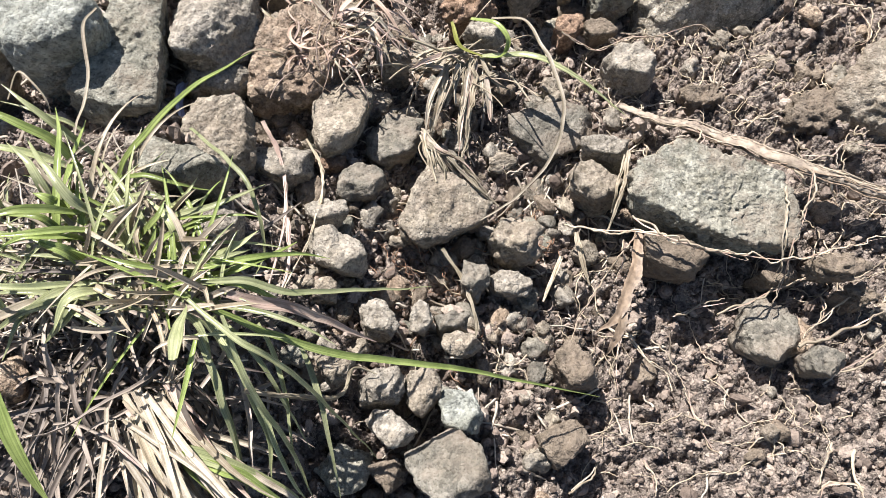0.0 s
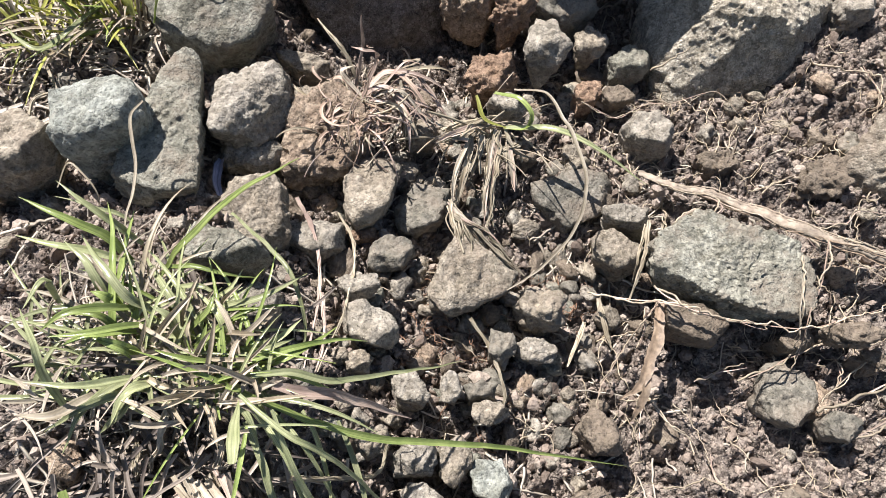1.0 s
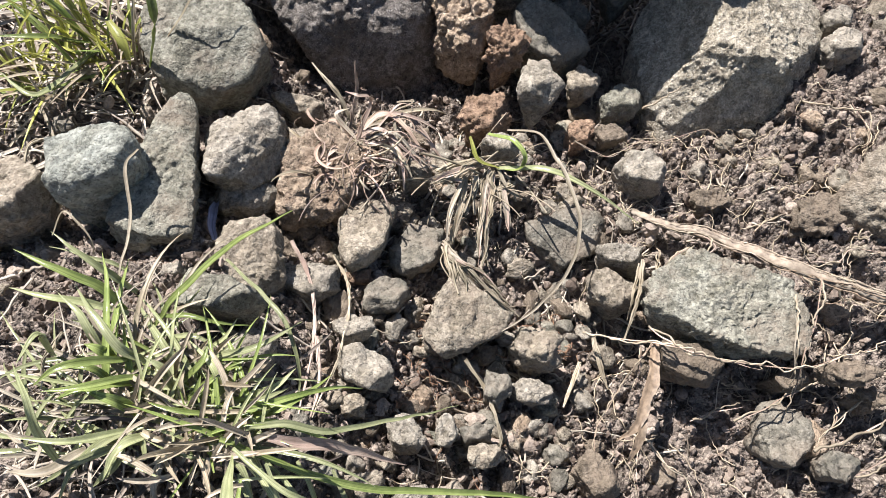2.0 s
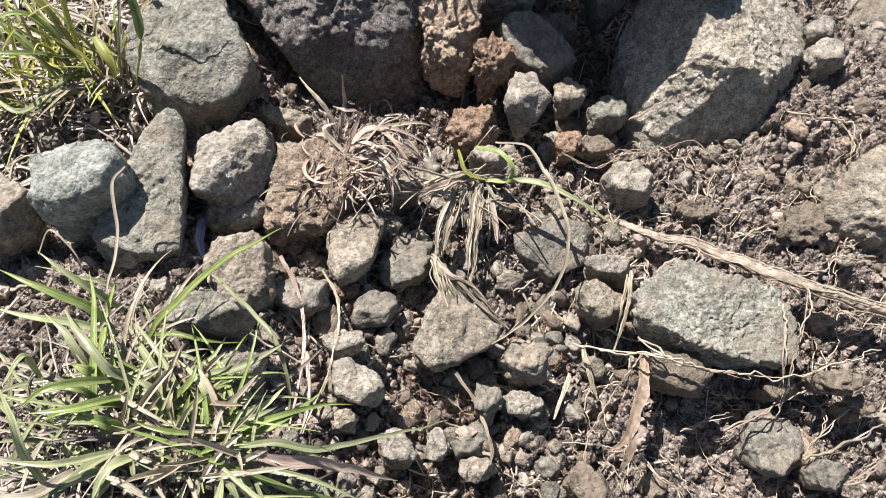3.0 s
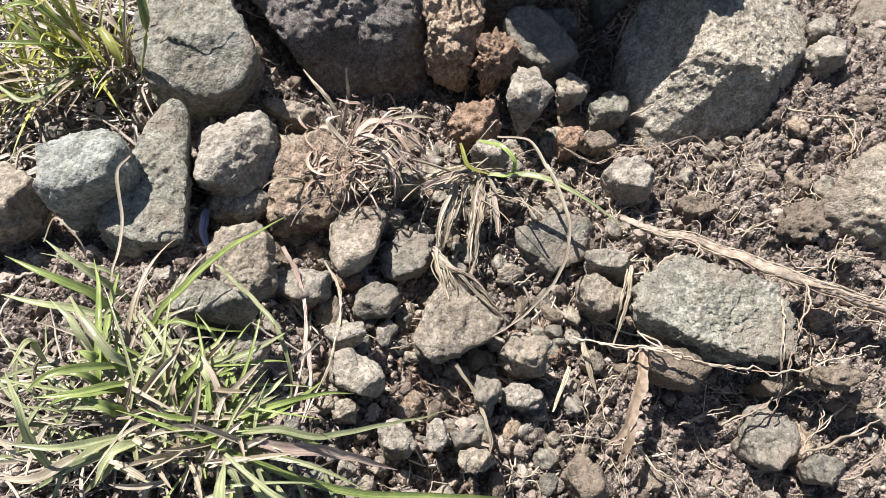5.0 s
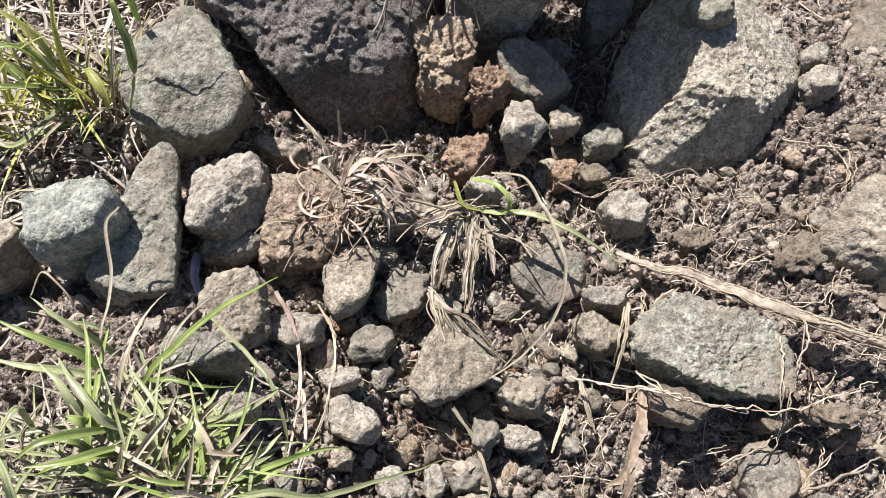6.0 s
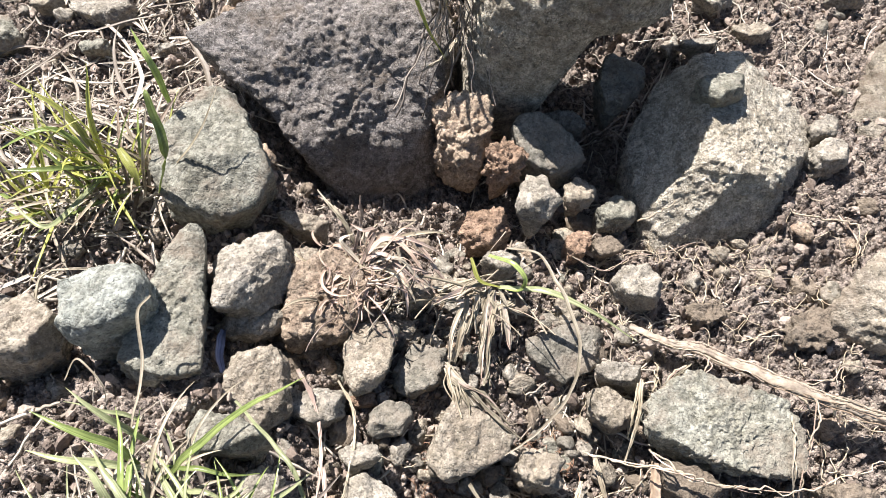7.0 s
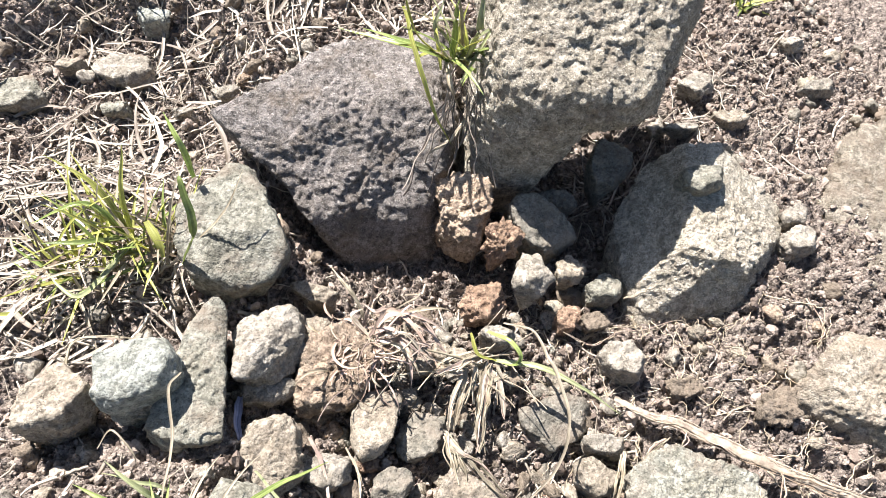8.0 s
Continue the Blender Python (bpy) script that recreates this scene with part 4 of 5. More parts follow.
# the thick root: a core wrapped in loose fibres
root = tuft("root", "thick pale fibrous root lying bare over the soil", (0.114, 0.025, -0.010))
root["category"] = "root"
line = wander(spline(trail("114 25 -10  135 12 -4  156 4 0  177 -9 5  204 -25 9  223 -33 12  243 -41 13  271 -50 12"), 16), 0.0012, 4, 60)
s = np.linspace(0, 1, len(line))
v, f = tube(line, (0.0018 + 0.0014 * np.minimum(1, s * 2.2)) * (1 + 0.16 * vnoise(line * 45, 8)), 16, 0.3, 3, 0.6)
placed("core", v, f, BARK, "", "", "", root)
across, above = sides_of(line)
for n in range(60):
    rng = np.random.default_rng(90 + n)
    turn = rng.uniform(0, 2 * np.pi) + np.linspace(0, rng.uniform(-0.7, 0.7), len(line))
    lo = int(rng.uniform(0, 0.75) * len(line))
    hi = min(len(line), lo + int(rng.uniform(0.15, 0.5) * len(line)))
    r = (0.0020 + 0.0014 * np.minimum(1, s * 2.2))[:, None]
    out = 1.0 + 0.2 * rng.random() * (1 + vnoise(line * 25, 200 + n))[:, None]
    strand = line + r * out * (np.cos(turn)[:, None] * across + 0.7 * np.sin(turn)[:, None] * above)
    v, f = tube(wander(wander(strand, 0.0012, 30 + n, 45), 0.0005, 60 + n, 190)[lo:hi], rng.uniform(0.00015, 0.0006) * np.linspace(1, 0.5, hi - lo), 6, 0.5, n, rng.uniform(0.4, 1.0))
    placed("fibre", v, f, (BARK, ROOT, LEAF, BARK, BARK)[n % 5], "", "", "", root)

for n, (text, r) in enumerate([
    ("77 -49 -14  96 -56 -4  108 -62 8  120 -67 12  137 -73 12  152 -74 10  185 -76 8  212 -69 6  240 -63 6", 0.0009), ("107 -52 4  113 -61 10  125 -69 14  145 -74 12  165 -77 6", 0.0010), ("204 -28 14  198 -47 12  192 -59 10  185 -73 8  185 -84 -4  181 -95 -12", 0.0008),
    ("188 -38 14  185 -51 13  181 -66 12  181 -78 4  181 -82 -10", 0.0008), ("134 -96 -26  148 -92 -22  162 -90 -18", 0.0009), ("151 -99 -12  165 -95 -8  190 -84 -10  207 -79 -10  227 -79 -8  244 -70 -2", 0.0008),
    ("196 -114 -16  213 -110 -12  227 -104 -8  237 -100 -4", 0.0013), ("211 -128 -12  222 -123 -8  233 -116 -4", 0.0009), ("109 -104 -30  112 -110 -30  119 -119 -30  129 -125 -32  132 -134 -32", 0.0009),
    ("106 -61 -8  106 -71 -16  104 -78 -22", 0.0007), ("112 -58 -4  104 -67 -10  98 -75 -22  89 -89 -28  81 -101 -30  80 -119 -30", 0.0007), ("141 -133 -36  141 -145 -36  148 -162 -36  151 -170 -36", 0.0007),
    ("212 -86 -16  210 -99 -14  199 -108 -14", 0.0006), ("223 -90 -10  209 -100 -12  195 -111 -14", 0.0006), ("84 66 0  105 61 -8  124 72 -8  149 73 -10", 0.0005),
    ("122 77 -12  141 73 -8  168 79 -4  184 63 -6", 0.0006), ("204 -16 8  219 -17 10  230 -9 10  252 -11 10", 0.0007), ("264 96 4  266 82 6  265 65 6  251 60 4", 0.0006),
    ("73 -182 -34  83 -175 -34  87 -169 -34", 0.0009), ("113 -167 -38  116 -175 -38  116 -186 -38", 0.0009), ("72 -159 -32  86 -156 -32  101 -157 -34", 0.0007),
    ("210 -167 -16  207 -178 -14  206 -189 -10", 0.0014), ("208 -184 -10  201 -182 -12  192 -183 -16  189 -188 -18", 0.0011), ("200 -164 -18  195 -175 -20  191 -183 -20", 0.0008),
    ("107 -106 -34  102 -121 -34  102 -136 -34", 0.0004), ("139 -5 2  130 -10 0  117 -23 4  110 -31 4", 0.0009), ("148 0 6  151 -7 8  145 -11 6  135 -9 4", 0.0008),
    ("216 -36 12  218 -39 8  219 -43 4", 0.0010), ("217 -40 9  220 -40 8  220 -38 8", 0.0007), ("195 -26 10  201 -30 6  207 -33 2", 0.0011),
    ("125 -107 -34  132 -118 -32  136 -134 -30", 0.0006), ("220 106 0  238 92 6  266 88 8  266 68 6  261 57 4", 0.0010), ("130 96 -4  138 94 8  149 98 14", 0.0010),
    ("-41 -50 -8  -33 -51 -4  -26 -54 -10", 0.0006),
]):
    rootlet(text, r, seed=n * 7)

# fine hair roots over the bare soil
pieces = []
rng = np.random.default_rng(44)
for n in range(320):
    x, y = (rng.uniform(0.08, 0.27), rng.uniform(-0.18, 0.09)) if n < 210 else (rng.normal(0.17, 0.05), rng.normal(0.085, 0.02)) if n < 260 else (rng.uniform(-0.05, 0.1), rng.uniform(-0.14, 0.1))
    run = np.cumsum(rng.normal(0, 0.32, 16)) + rng.uniform(0, 2 * np.pi)
    length = rng.uniform(0.008, 0.045)
    px, py = x + np.cumsum(np.cos(run)) * length / 16, y + np.cumsum(np.sin(run)) * length / 16
    pz = soil(px, py)
    pz = 0.6 * pz + 0.4 * pz.max() + 0.0008 + 0.002 * rng.random() * np.sin(np.linspace(0, np.pi, 16))
    pieces.append(tube(np.stack([px, py, pz], 1), rng.uniform(0.00016, 0.00042), 4))
v, f = join(pieces)
tagged(new("hair_roots", mesh_of("hair_roots", v, f, [ROOT])), "tangle of hair-thin pale roots on dark soil", "roots", kind="stuff")

# dry stems and leaves
stem("112 -12 2  106 -34 0  98 -55 -10", 0.0017, STRAW, "dry grey-tan straw leaning on a flat stone", 1)
stem("109 -15 2  103 -33 -2  102 -43 -12", 0.0010, STRAW, "thin dry straw beside a flat stone", 2)
stem("116 -23 4  129 -13 4  142 -4 2", 0.0009, STRAW, "thin dry straw beside a flat stone", 3)
stem("76 -63 -26  70 -76 -28  66 -86 -32", 0.0018, STRAW, "bleached flat chip of dead stem", 4, flat=0.4)
stem("85 -49 -24  88 -64 -26  92 -77 -30", 0.0020, STRAW, "bleached flat chip of dead stem", 5, flat=0.4)
stem("-81 -6 14  -71 -26 6  -67 -57 6  -74 -100 8", 0.0014, PURPLE, "dry pinkish straw hanging over gravel", 6)
stem("-60 -10 4  -51 -30 0  -54 -64 8  -66 -98 10", 0.0010, STRAW, "dry curved straw hanging over gravel", 7)
stem("-66 -57 6  -64 -80 8  -67 -98 10", 0.0012, PURPLE, "dry pinkish straw hanging over gravel", 8)
stem("11 -64 -12  22 -82 -16  28 -105 -18  23 -119 -20", 0.0013, STRAW, "dry curved straw lying in grit", 9)
stem("-219 28 20  -217 44 24  -202 49 22  -171 49 20", 0.0011, STRAW, "dry straw loop above stones", 10)
def leaf_piece(text, width, seed):
    line = wander(spline(trail(text), 16), 0.0005, seed, 90)
    return ribbon(line, width * shape(len(line), 4, 0.6) * (1 + 0.18 * vnoise(line * 150, seed)), 0.16, thick=0.0005, twist=0.1)


v, f = join([leaf_piece("113 -57 -6  110 -74 -7  105 -87 -8  98 -101 -10  88 -108 -16", 0.0064, 6), leaf_piece("102 -99 -10  100 -104 -10  97 -111 -12  93 -119 -20", 0.0042, 9)])
v = v + 0.0004 * np.stack([vnoise(v * 420 + 7 * k, 15 + k) for k in range(3)], 1)
placed("dry_leaf", v, f, LEAF, "forked crinkled brown dry leaf on dark soil", "leaf")

# small grass plant with two green blades
sprig = tuft("grass_sprig", "small grass plant with dry stems and green blades", (0.032, 0.043, 0.0))
blade(sprig, "26 59 18  38 50 26  45 41 24  43 38 14  36 43 6", 0.0032, GREEN, 1)
blade(sprig, "33 45 4  59 35 18  81 25 16  113 11 0", 0.0040, SAGE, 2)
blade(sprig, "16 59 14  21 47 10  37 44 4", 0.0026, YELLOW, 3)
blade(sprig, "40 70 6  56 61 16  64 41 20  71 19 20  73 1 18  66 -22 10  50 -39 0  31 -50 -5  18 -58 -14", 0.0023, STRAW, 4, label="long arched dry blade")
for n, text in enumerate(("29 46 2  15 27 -4  6 3 -8", "27 40 0  25 14 -8  26 -9 -14", "31 40 0  22 13 -6  21 -3 -14", "2 -1 -4  23 -28 0  40 -43 -6", "-3 42 4  10 47 6  31 54 2")):
    stem(text, (0.0019, 0.0014, 0.0013, 0.0015, 0.0018)[n], STRAW, "dry stem", 20 + n, sprig, "stem", 0.7)
for n, text in enumerate((
    "13 39 2  4 17 -2  2 0 -4",
    "15 41 0  9 16 -6  6 2 -8",
    "28 44 4  24 22 -4  21 -10 -12",
    "31 43 3  28 26 -4  25 4 -12  23 -9 -14",
    "21 41 2  18 30 -4  13 17 -8",
    "26 39 0  23 21 -8  21 2 -14",
    "12 36 4  -1 37 6  -9 36 4",
    "23 47 6  6 39 8  -7 34 4",
    "33 46 4  39 33 0  54 30 -8",
    "29 32 -2  39 37 0  43 40 -2",
    "36 35 0  38 16 -6  39 10 -8",
    "0 0 -3  8 -12 0  20 -18 -2  36 -32 -8",
    "2 0 -4  3 -13 -6  11 -24 -8",
    "1 -1 -4  6 -16 -6  15 -25 -8",
    "3 -2 -3  11 -15 -4  22 -27 -8",
)):
    if n % 2:
        stem(text, 0.0017, STRAW, "bleached dry stem", 40 + n, sprig, "stem", 0.6, 0.0022)
    for k in range(2):
        blade(sprig, text, (0.0034, 0.0042, 0.0028)[n % 3] * (1 - 0.35 * k), (SHEATH, STRAW, SHEATH, PURPLE)[(n + k) % 4], 440 + 3 * n + 31 * k, 0.9 - 1.6 * k, "bleached torn sheath", "sheath", 0.2)
for n in range(24):
    rng = np.random.default_rng(500 + n)
    a = trail("2 -1 -4  23 -28 0  40 -43 -6")[0] + rng.normal(0, 0.0012, 3)
    b = a + (0.012 + rng.normal(0, 0.006), -0.032 + rng.normal(0, 0.007), rng.uniform(-0.012, 0.0))
    line = wander(spline(np.array([a, (a + b) / 2 + rng.normal(0, 0.002, 3) + (0, 0, 0.004), b]), 8), 0.0006, n)
    v, f = tube(line, rng.uniform(0.0002, 0.0006), 5)
    placed("fibre", v, f, STRAW, "", "", "", sprig)
for n in range(26):
    rng = np.random.default_rng(540 + n)
    line = arc((0.025 + rng.normal(0, 0.012), 0.045 + rng.normal(0, 0.008), -0.004), rng.uniform(170, 400), rng.uniform(0.015, 0.045), rng.uniform(0, 50), rng.uniform(30, 110), 10, rng.uniform(-40, 40))
    v, f = tube(line, rng.uniform(0.0003, 0.0009), 5)
    placed("dry_stem", v, f, (STRAW, ROOT)[n % 2], "", "", "", sprig)

# dead clump on the brown stone
clump = tuft("dead_grass_clump", "dead tangled tan grass clump on a brown stone", (-0.045, 0.058, 0.010))
for n in range(190):
    rng = np.random.default_rng(600 + n)
    base = (-0.050 + rng.normal(0, 0.012), 0.050 + rng.normal(0, 0.012), 0.013 + rng.normal(0, 0.004))
    long = rng.random() < 0.16
    line = arc(base, rng.uniform(0, 360), rng.uniform(0.025, 0.045) if long else rng.uniform(0.006, 0.020), rng.uniform(-10, 60), rng.uniform(20, 160), 12, rng.uniform(-220, 220))
    if rng.random() < 0.35:
        v, f = ribbon(line, rng.uniform(0.0008, 0.0022) * shape(12), 0.3)
    else:
        v, f = tube(line, rng.uniform(0.0002, 0.0006), 5)
    placed("dead_blade", v, f, (BLUSH, LEAF, PURPLE, STRAW, BLUSH)[n % 5], "", "", "", clump)
for n in range(9):
    rng = np.random.default_rng(660 + n)
    line = arc(np.array((-0.038, 0.062, 0.016)) + rng.normal(0, 0.005, 3), rng.uniform(-50, 25), rng.uniform(0.03, 0.05), rng.uniform(15, 50), rng.uniform(60, 110), 14, rng.uniform(-50, 10))
    v, f = ribbon(line, rng.uniform(0.0016, 0.0030) * shape(14, 3, 0.7), 0.35, twist=rng.uniform(-0.7, 0.7))
    placed("dead_blade", v, f, (PURPLE, SHEATH, PURPLE, STRAW)[n % 4], "pinkish bent blade", "", "", clump)
for n, (text, width) in enumerate([
("77 -49 -14  96 -56 -4  108 -62 8  120 -67 12  137 -73 12  152 -74 10  185 -76 8  212 -69 6  240 -63 6", 0.0009), ("107 -52 4  113 -61 10  125 -69 14  145 -74 12  165 -77 6", 0.0010), ("204 -28 14  198 -47 12  192 -59 10  185 -73 8  185 -84 -4  181 -95 -12", 0.0008), ("188 -38 14  185 -51 13  181 -66 12  181 -78 4  181 -82 -10", 0.0008), ("134 -96 -26  148 -92 -22  162 -90 -18", 0.0009), ("151 -99 -12  165 -95 -8  190 -84 -10  207 -79 -10  227 -79 -8  244 -70 -2", 0.0008), ("196 -114 -16  213 -110 -12  227 -104 -8  237 -100 -4", 0.0013), ("211 -128 -12  222 -123 -8  233 -116 -4", 0.0009), ("109 -104 -30  112 -110 -30  119 -119 -30  129 -125 -32  132 -134 -32", 0.0009), ("106 -61 -8  106 -71 -16  104 -78 -22", 0.0007), ("112 -58 -4  104 -67 -10  98 -75 -22  89 -89 -28  81 -101 -30  80 -119 -30", 0.0007), ("141 -133 -36  141 -145 -36  148 -162 -36  151 -170 -36", 0.0007), ("212 -86 -16  210 -99 -14  199 -108 -14", 0.0006), ("223 -90 -10  209 -100 -12  195 -111 -14", 0.0006), ("84 66 0  105 61 -8  124 72 -8  149 73 -10", 0.0005), ("122 77 -12  141 73 -8  168 79 -4  184 63 -6", 0.0006), ("204 -16 8  219 -17 10  230 -9 10  252 -11 10", 0.0007), ("264 96 4  266 82 6  265 65 6  251 60 4", 0.0006), ("73 -182 -34  83 -175 -34  87 -169 -34", 0.0009), ("113 -167 -38  116 -175 -38  116 -186 -38", 0.0009), ("72 -159 -32  86 -156 -32  101 -157 -34", 0.0007), ("210 -167 -16  207 -178 -14  206 -189 -10", 0.0014), ("208 -184 -10  201 -182 -12  192 -183 -16  189 -188 -18", 0.0011), ("200 -164 -18  195 -175 -20  191 -183 -20", 0.0008), ("107 -106 -34  102 -121 -34  102 -136 -34", 0.0004), ("139 -5 2  130 -10 0  117 -23 4  110 -31 4", 0.0009), ("148 0 6  151 -7 8  145 -11 6  135 -9 4", 0.0008), ("216 -36 12  218 -39 8  219 -43 4", 0.0010), ("217 -40 9  220 -40 8  220 -38 8", 0.0007), ("195 -26 10  201 -30 6  207 -33 2", 0.0011),     ("-50 54 16  -34 67 24  -20 59 22  -5 39 10", 0.0044),
    ("-49 54 16  -36 57 24  -22 48 20  -8 37 10", 0.0034),
    ("-49 55 16  -58 62 24  -68 65 18", 0.0036),
    ("-48 55 18  -59 64 26  -52 69 26", 0.0032),
    ("-47 54 16  -36 50 20  -18 54 12", 0.0026),
    ("-52 55 14  -61 45 18  -70 40 14", 0.0024),
    ("-50 52 14  -44 38 18  -51 29 12", 0.0030),
    ("-48 53 14  -39 43 18  -41 31 12", 0.0026),
    ("-46 54 16  -27 54 24  -9 42 12  10 48 4", 0.0028),
    ("-48 54 18  -39 61 44  -46 52 60  -53 61 52", 0.0034),
    ("-55 42 12  -64 30 14  -68 20 4", 0.0022),
    ("-42 55 18  -30 65 26  -23 71 28  -16 73 24", 0.0016),
]):
    blade(clump, text, 0.85 * width, (BLUSH, PURPLE, BLUSH, SHEATH, PURPLE)[n % 5], 360 + n, 0.15, "broad pinkish dry blade", "dead_blade", 0.12)
stem("-52 60 12  -48 68 40  -47 72 62", 0.0012, PURPLE, "upright dry stalk", 31, clump, "stalk")
stem("-48 60 14  -58 76 30  -72 92 36", 0.0015, STRAW, "bleached curved blade", 32, clump, "stalk")
stem("-40 60 14  -20 72 18  -4 52 10  4 46 6", 0.0016, PURPLE, "reddish dry blade", 33, clump, "stalk")
stem("-40 58 14  -28 66 22  -27 40 18  -44 14 12", 0.0014, STRAW, "hooked dry blade", 34, clump, "stalk")
stem("-25 88 6  -15 88 8  -38 72 10  -54 61 12", 0.0008, ROOT, "crooked pale stalk", 35, clump, "stalk")

# the large tuft
big = tuft("grass_tuft", "green grass tuft with a skirt of dead straw", (-0.11, -0.115, 0.06))
for n, (key, width, mat) in enumerate([
    ("-138 -65 68  -147 -59 80  -160 -54 88  -178 -46 88", 0.0052, GREEN),
    ("-139 -53 58  -147 -49 70  -156 -44 78  -169 -35 80", 0.0042, SAGE),
    ("-142 -45 62  -149 -43 68  -156 -42 72  -171 -39 75", 0.0026, SAGE),
    ("-141 -87 70  -144 -80 82  -149 -72 86  -159 -63 84", 0.0046, SAGE),
    ("-139 -101 66  -137 -95 80  -139 -74 84  -143 -57 80  -149 -42 76", 0.0038, GREEN),
    ("-139 -90 68  -138 -79 76  -140 -62 72  -143 -39 62", 0.0042, GREEN),
    ("-130 -101 66  -131 -90 76  -136 -72 74", 0.0042, GREEN),
    ("-113 -91 64  -122 -79 70  -138 -57 60", 0.0046, SAGE),
    ("-129 -64 60  -115 -67 67  -102 -70 66  -90 -68 56", 0.0028, GREEN),
    ("-95 -102 62  -95 -98 74  -99 -91 78  -110 -79 72", 0.0054, SAGE),
    ("-105 -81 64  -97 -78 70  -92 -70 72", 0.0024, SAGE),
    ("-112 -86 60  -100 -85 68  -86 -84 74  -76 -79 74  -66 -70 68", 0.0042, SAGE),
    ("-102 -91 62  -93 -89 69  -86 -84 70", 0.0034, GREEN),
    ("-93 -103 64  -77 -99 70  -68 -90 66", 0.0038, SAGE),
    ("-93 -110 64  -74 -107 70  -63 -99 63  -55 -89 54", 0.0038, GREEN),
    ("-105 -33 48  -85 -55 62  -74 -70 66  -69 -82 60  -68 -93 50  -73 -102 44", 0.0026, SAGE),
    ("-130 -97 72  -141 -102 86  -152 -106 86", 0.0040, GREEN),
    ("-134 -98 74  -141 -94 85  -155 -93 84", 0.0038, GREEN),
    ("-137 -88 72  -139 -87 84  -145 -85 86", 0.0060, GREEN),
    ("-127 -107 68  -132 -105 82  -143 -102 84", 0.0060, GREEN),
    ("-113 -104 66  -105 -103 78  -102 -96 82", 0.0044, GREEN),
    ("-111 -103 66  -100 -98 76  -95 -93 76", 0.0036, GREEN),
    ("-98 -104 66  -91 -109 74  -87 -113 70", 0.0050, GREEN),
    ("-127 -111 66  -136 -119 74  -144 -128 76  -151 -142 70", 0.0048, SAGE),
    ("-132 -114 68  -133 -127 70  -143 -133 60", 0.0060, SAGE),
    ("-89 -119 66  -72 -143 62  -63 -159 50  -53 -181 36  -48 -188 28", 0.0032, SAGE),
    ("-88 -130 62  -79 -150 58  -73 -169 46  -69 -188 34", 0.0040, SAGE),
    ("-83 -123 62  -69 -149 54  -62 -167 44  -61 -181 36", 0.0038, SAGE),
    ("-68 -121 54  -58 -145 44  -53 -176 28", 0.0026, SAGE),
    ("-79 -124 58  -64 -141 54  -48 -168 24", 0.0026, SAGE),
    ("-54 -126 38  -46 -144 36  -41 -163 30  -35 -188 14", 0.0032, SAGE),
    ("-95 -169 54  -80 -174 52  -62 -181 44  -48 -189 36", 0.0070, SAGE),
    ("-91 -172 56  -84 -180 54  -76 -189 48", 0.0060, GREEN),
    ("-83 -175 52  -70 -180 48  -54 -190 38", 0.0060, GREEN),
    ("-153 -126 66  -157 -116 82  -159 -106 92  -165 -94 94", 0.0046, SAGE),
    ("-127 -114 72  -144 -121 86  -162 -120 88", 0.0036, SAGE),
    ("-142 -122 74  -152 -130 80  -166 -130 80", 0.0055, STRAW),
    ("-131 -88 78  -140 -92 88  -150 -96 92  -158 -102 90", 0.0046, GREEN),
    ("-126 -95 76  -139 -101 88  -155 -104 90", 0.0040, GREEN),
    ("-137 -66 68  -150 -66 80  -163 -65 85  -178 -61 84", 0.0044, SAGE),
    ("-124 -89 72  -133 -85 84  -142 -74 86  -155 -59 80", 0.0048, SAGE),
    ("-158 -87 78  -158 -84 94  -163 -95 96", 0.0040, SAGE),
    ("-111 -97 72  -103 -91 80  -101 -84 80", 0.0034, GREEN),
    ("-114 -99 70  -117 -93 80  -124 -89 82", 0.0046, SAGE),
    ("-122 -116 70  -129 -122 78  -136 -133 70", 0.0055, SAGE),
    ("-129 -119 72  -142 -126 78  -159 -134 70", 0.0042, SAGE),
    ("-120 -76 66  -109 -77 72  -99 -82 70", 0.0030, SAGE),
    ("-103 -115 70  -90 -119 70  -82 -129 60  -78 -138 52", 0.0055, SAGE),
    ("-101 -117 70  -88 -127 64  -83 -139 56", 0.0040, SAGE),
    ("-101 -113 70  -84 -108 74  -68 -102 68  -55 -96 58  -42 -93 46", 0.0036, GREEN),
    ("-95 -115 68  -82 -113 72  -68 -112 60  -53 -116 46", 0.0046, GREEN),
    ("-92 -106 66  -80 -103 72  -70 -97 66", 0.0036, SAGE),
    ("-95 -101 60  -86 -90 58  -81 -81 50", 0.0028, STRAW),
    ("-129 -69 60  -111 -62 85  -89 -51 104  -66 -43 116", 0.0045, GREEN), ("-93 -120 80  -58 -132 66  -32 -136 52  5 -136 34  36 -138 18  84 -142 -6", 0.0040, GREEN), ("-89 -117 80  -72 -114 76  -53 -115 66  -28 -107 46  3 -95 16", 0.0038, SAGE), ("-87 -124 84  -68 -139 86  -56 -144 76  -40 -155 50  -21 -171 14", 0.0030, SAGE), ("-75 -130 84  -66 -151 70  -53 -171 40  -46 -188 20", 0.0028, SAGE), 
    ("-138 -157 96  -130 -175 92  -120 -191 84", 0.0058, GREEN), ("-82 -151 108  -84 -140 100  -87 -126 84", 0.0058, SAGE), ("-143 11 72  -149 3 68  -144 -20 64  -144 -44 66  -145 -59 60", 0.0021, STRAW), ("-183 -22 50  -174 -16 62  -163 -26 58  -162 -34 50", 0.0013, STRAW),
]):
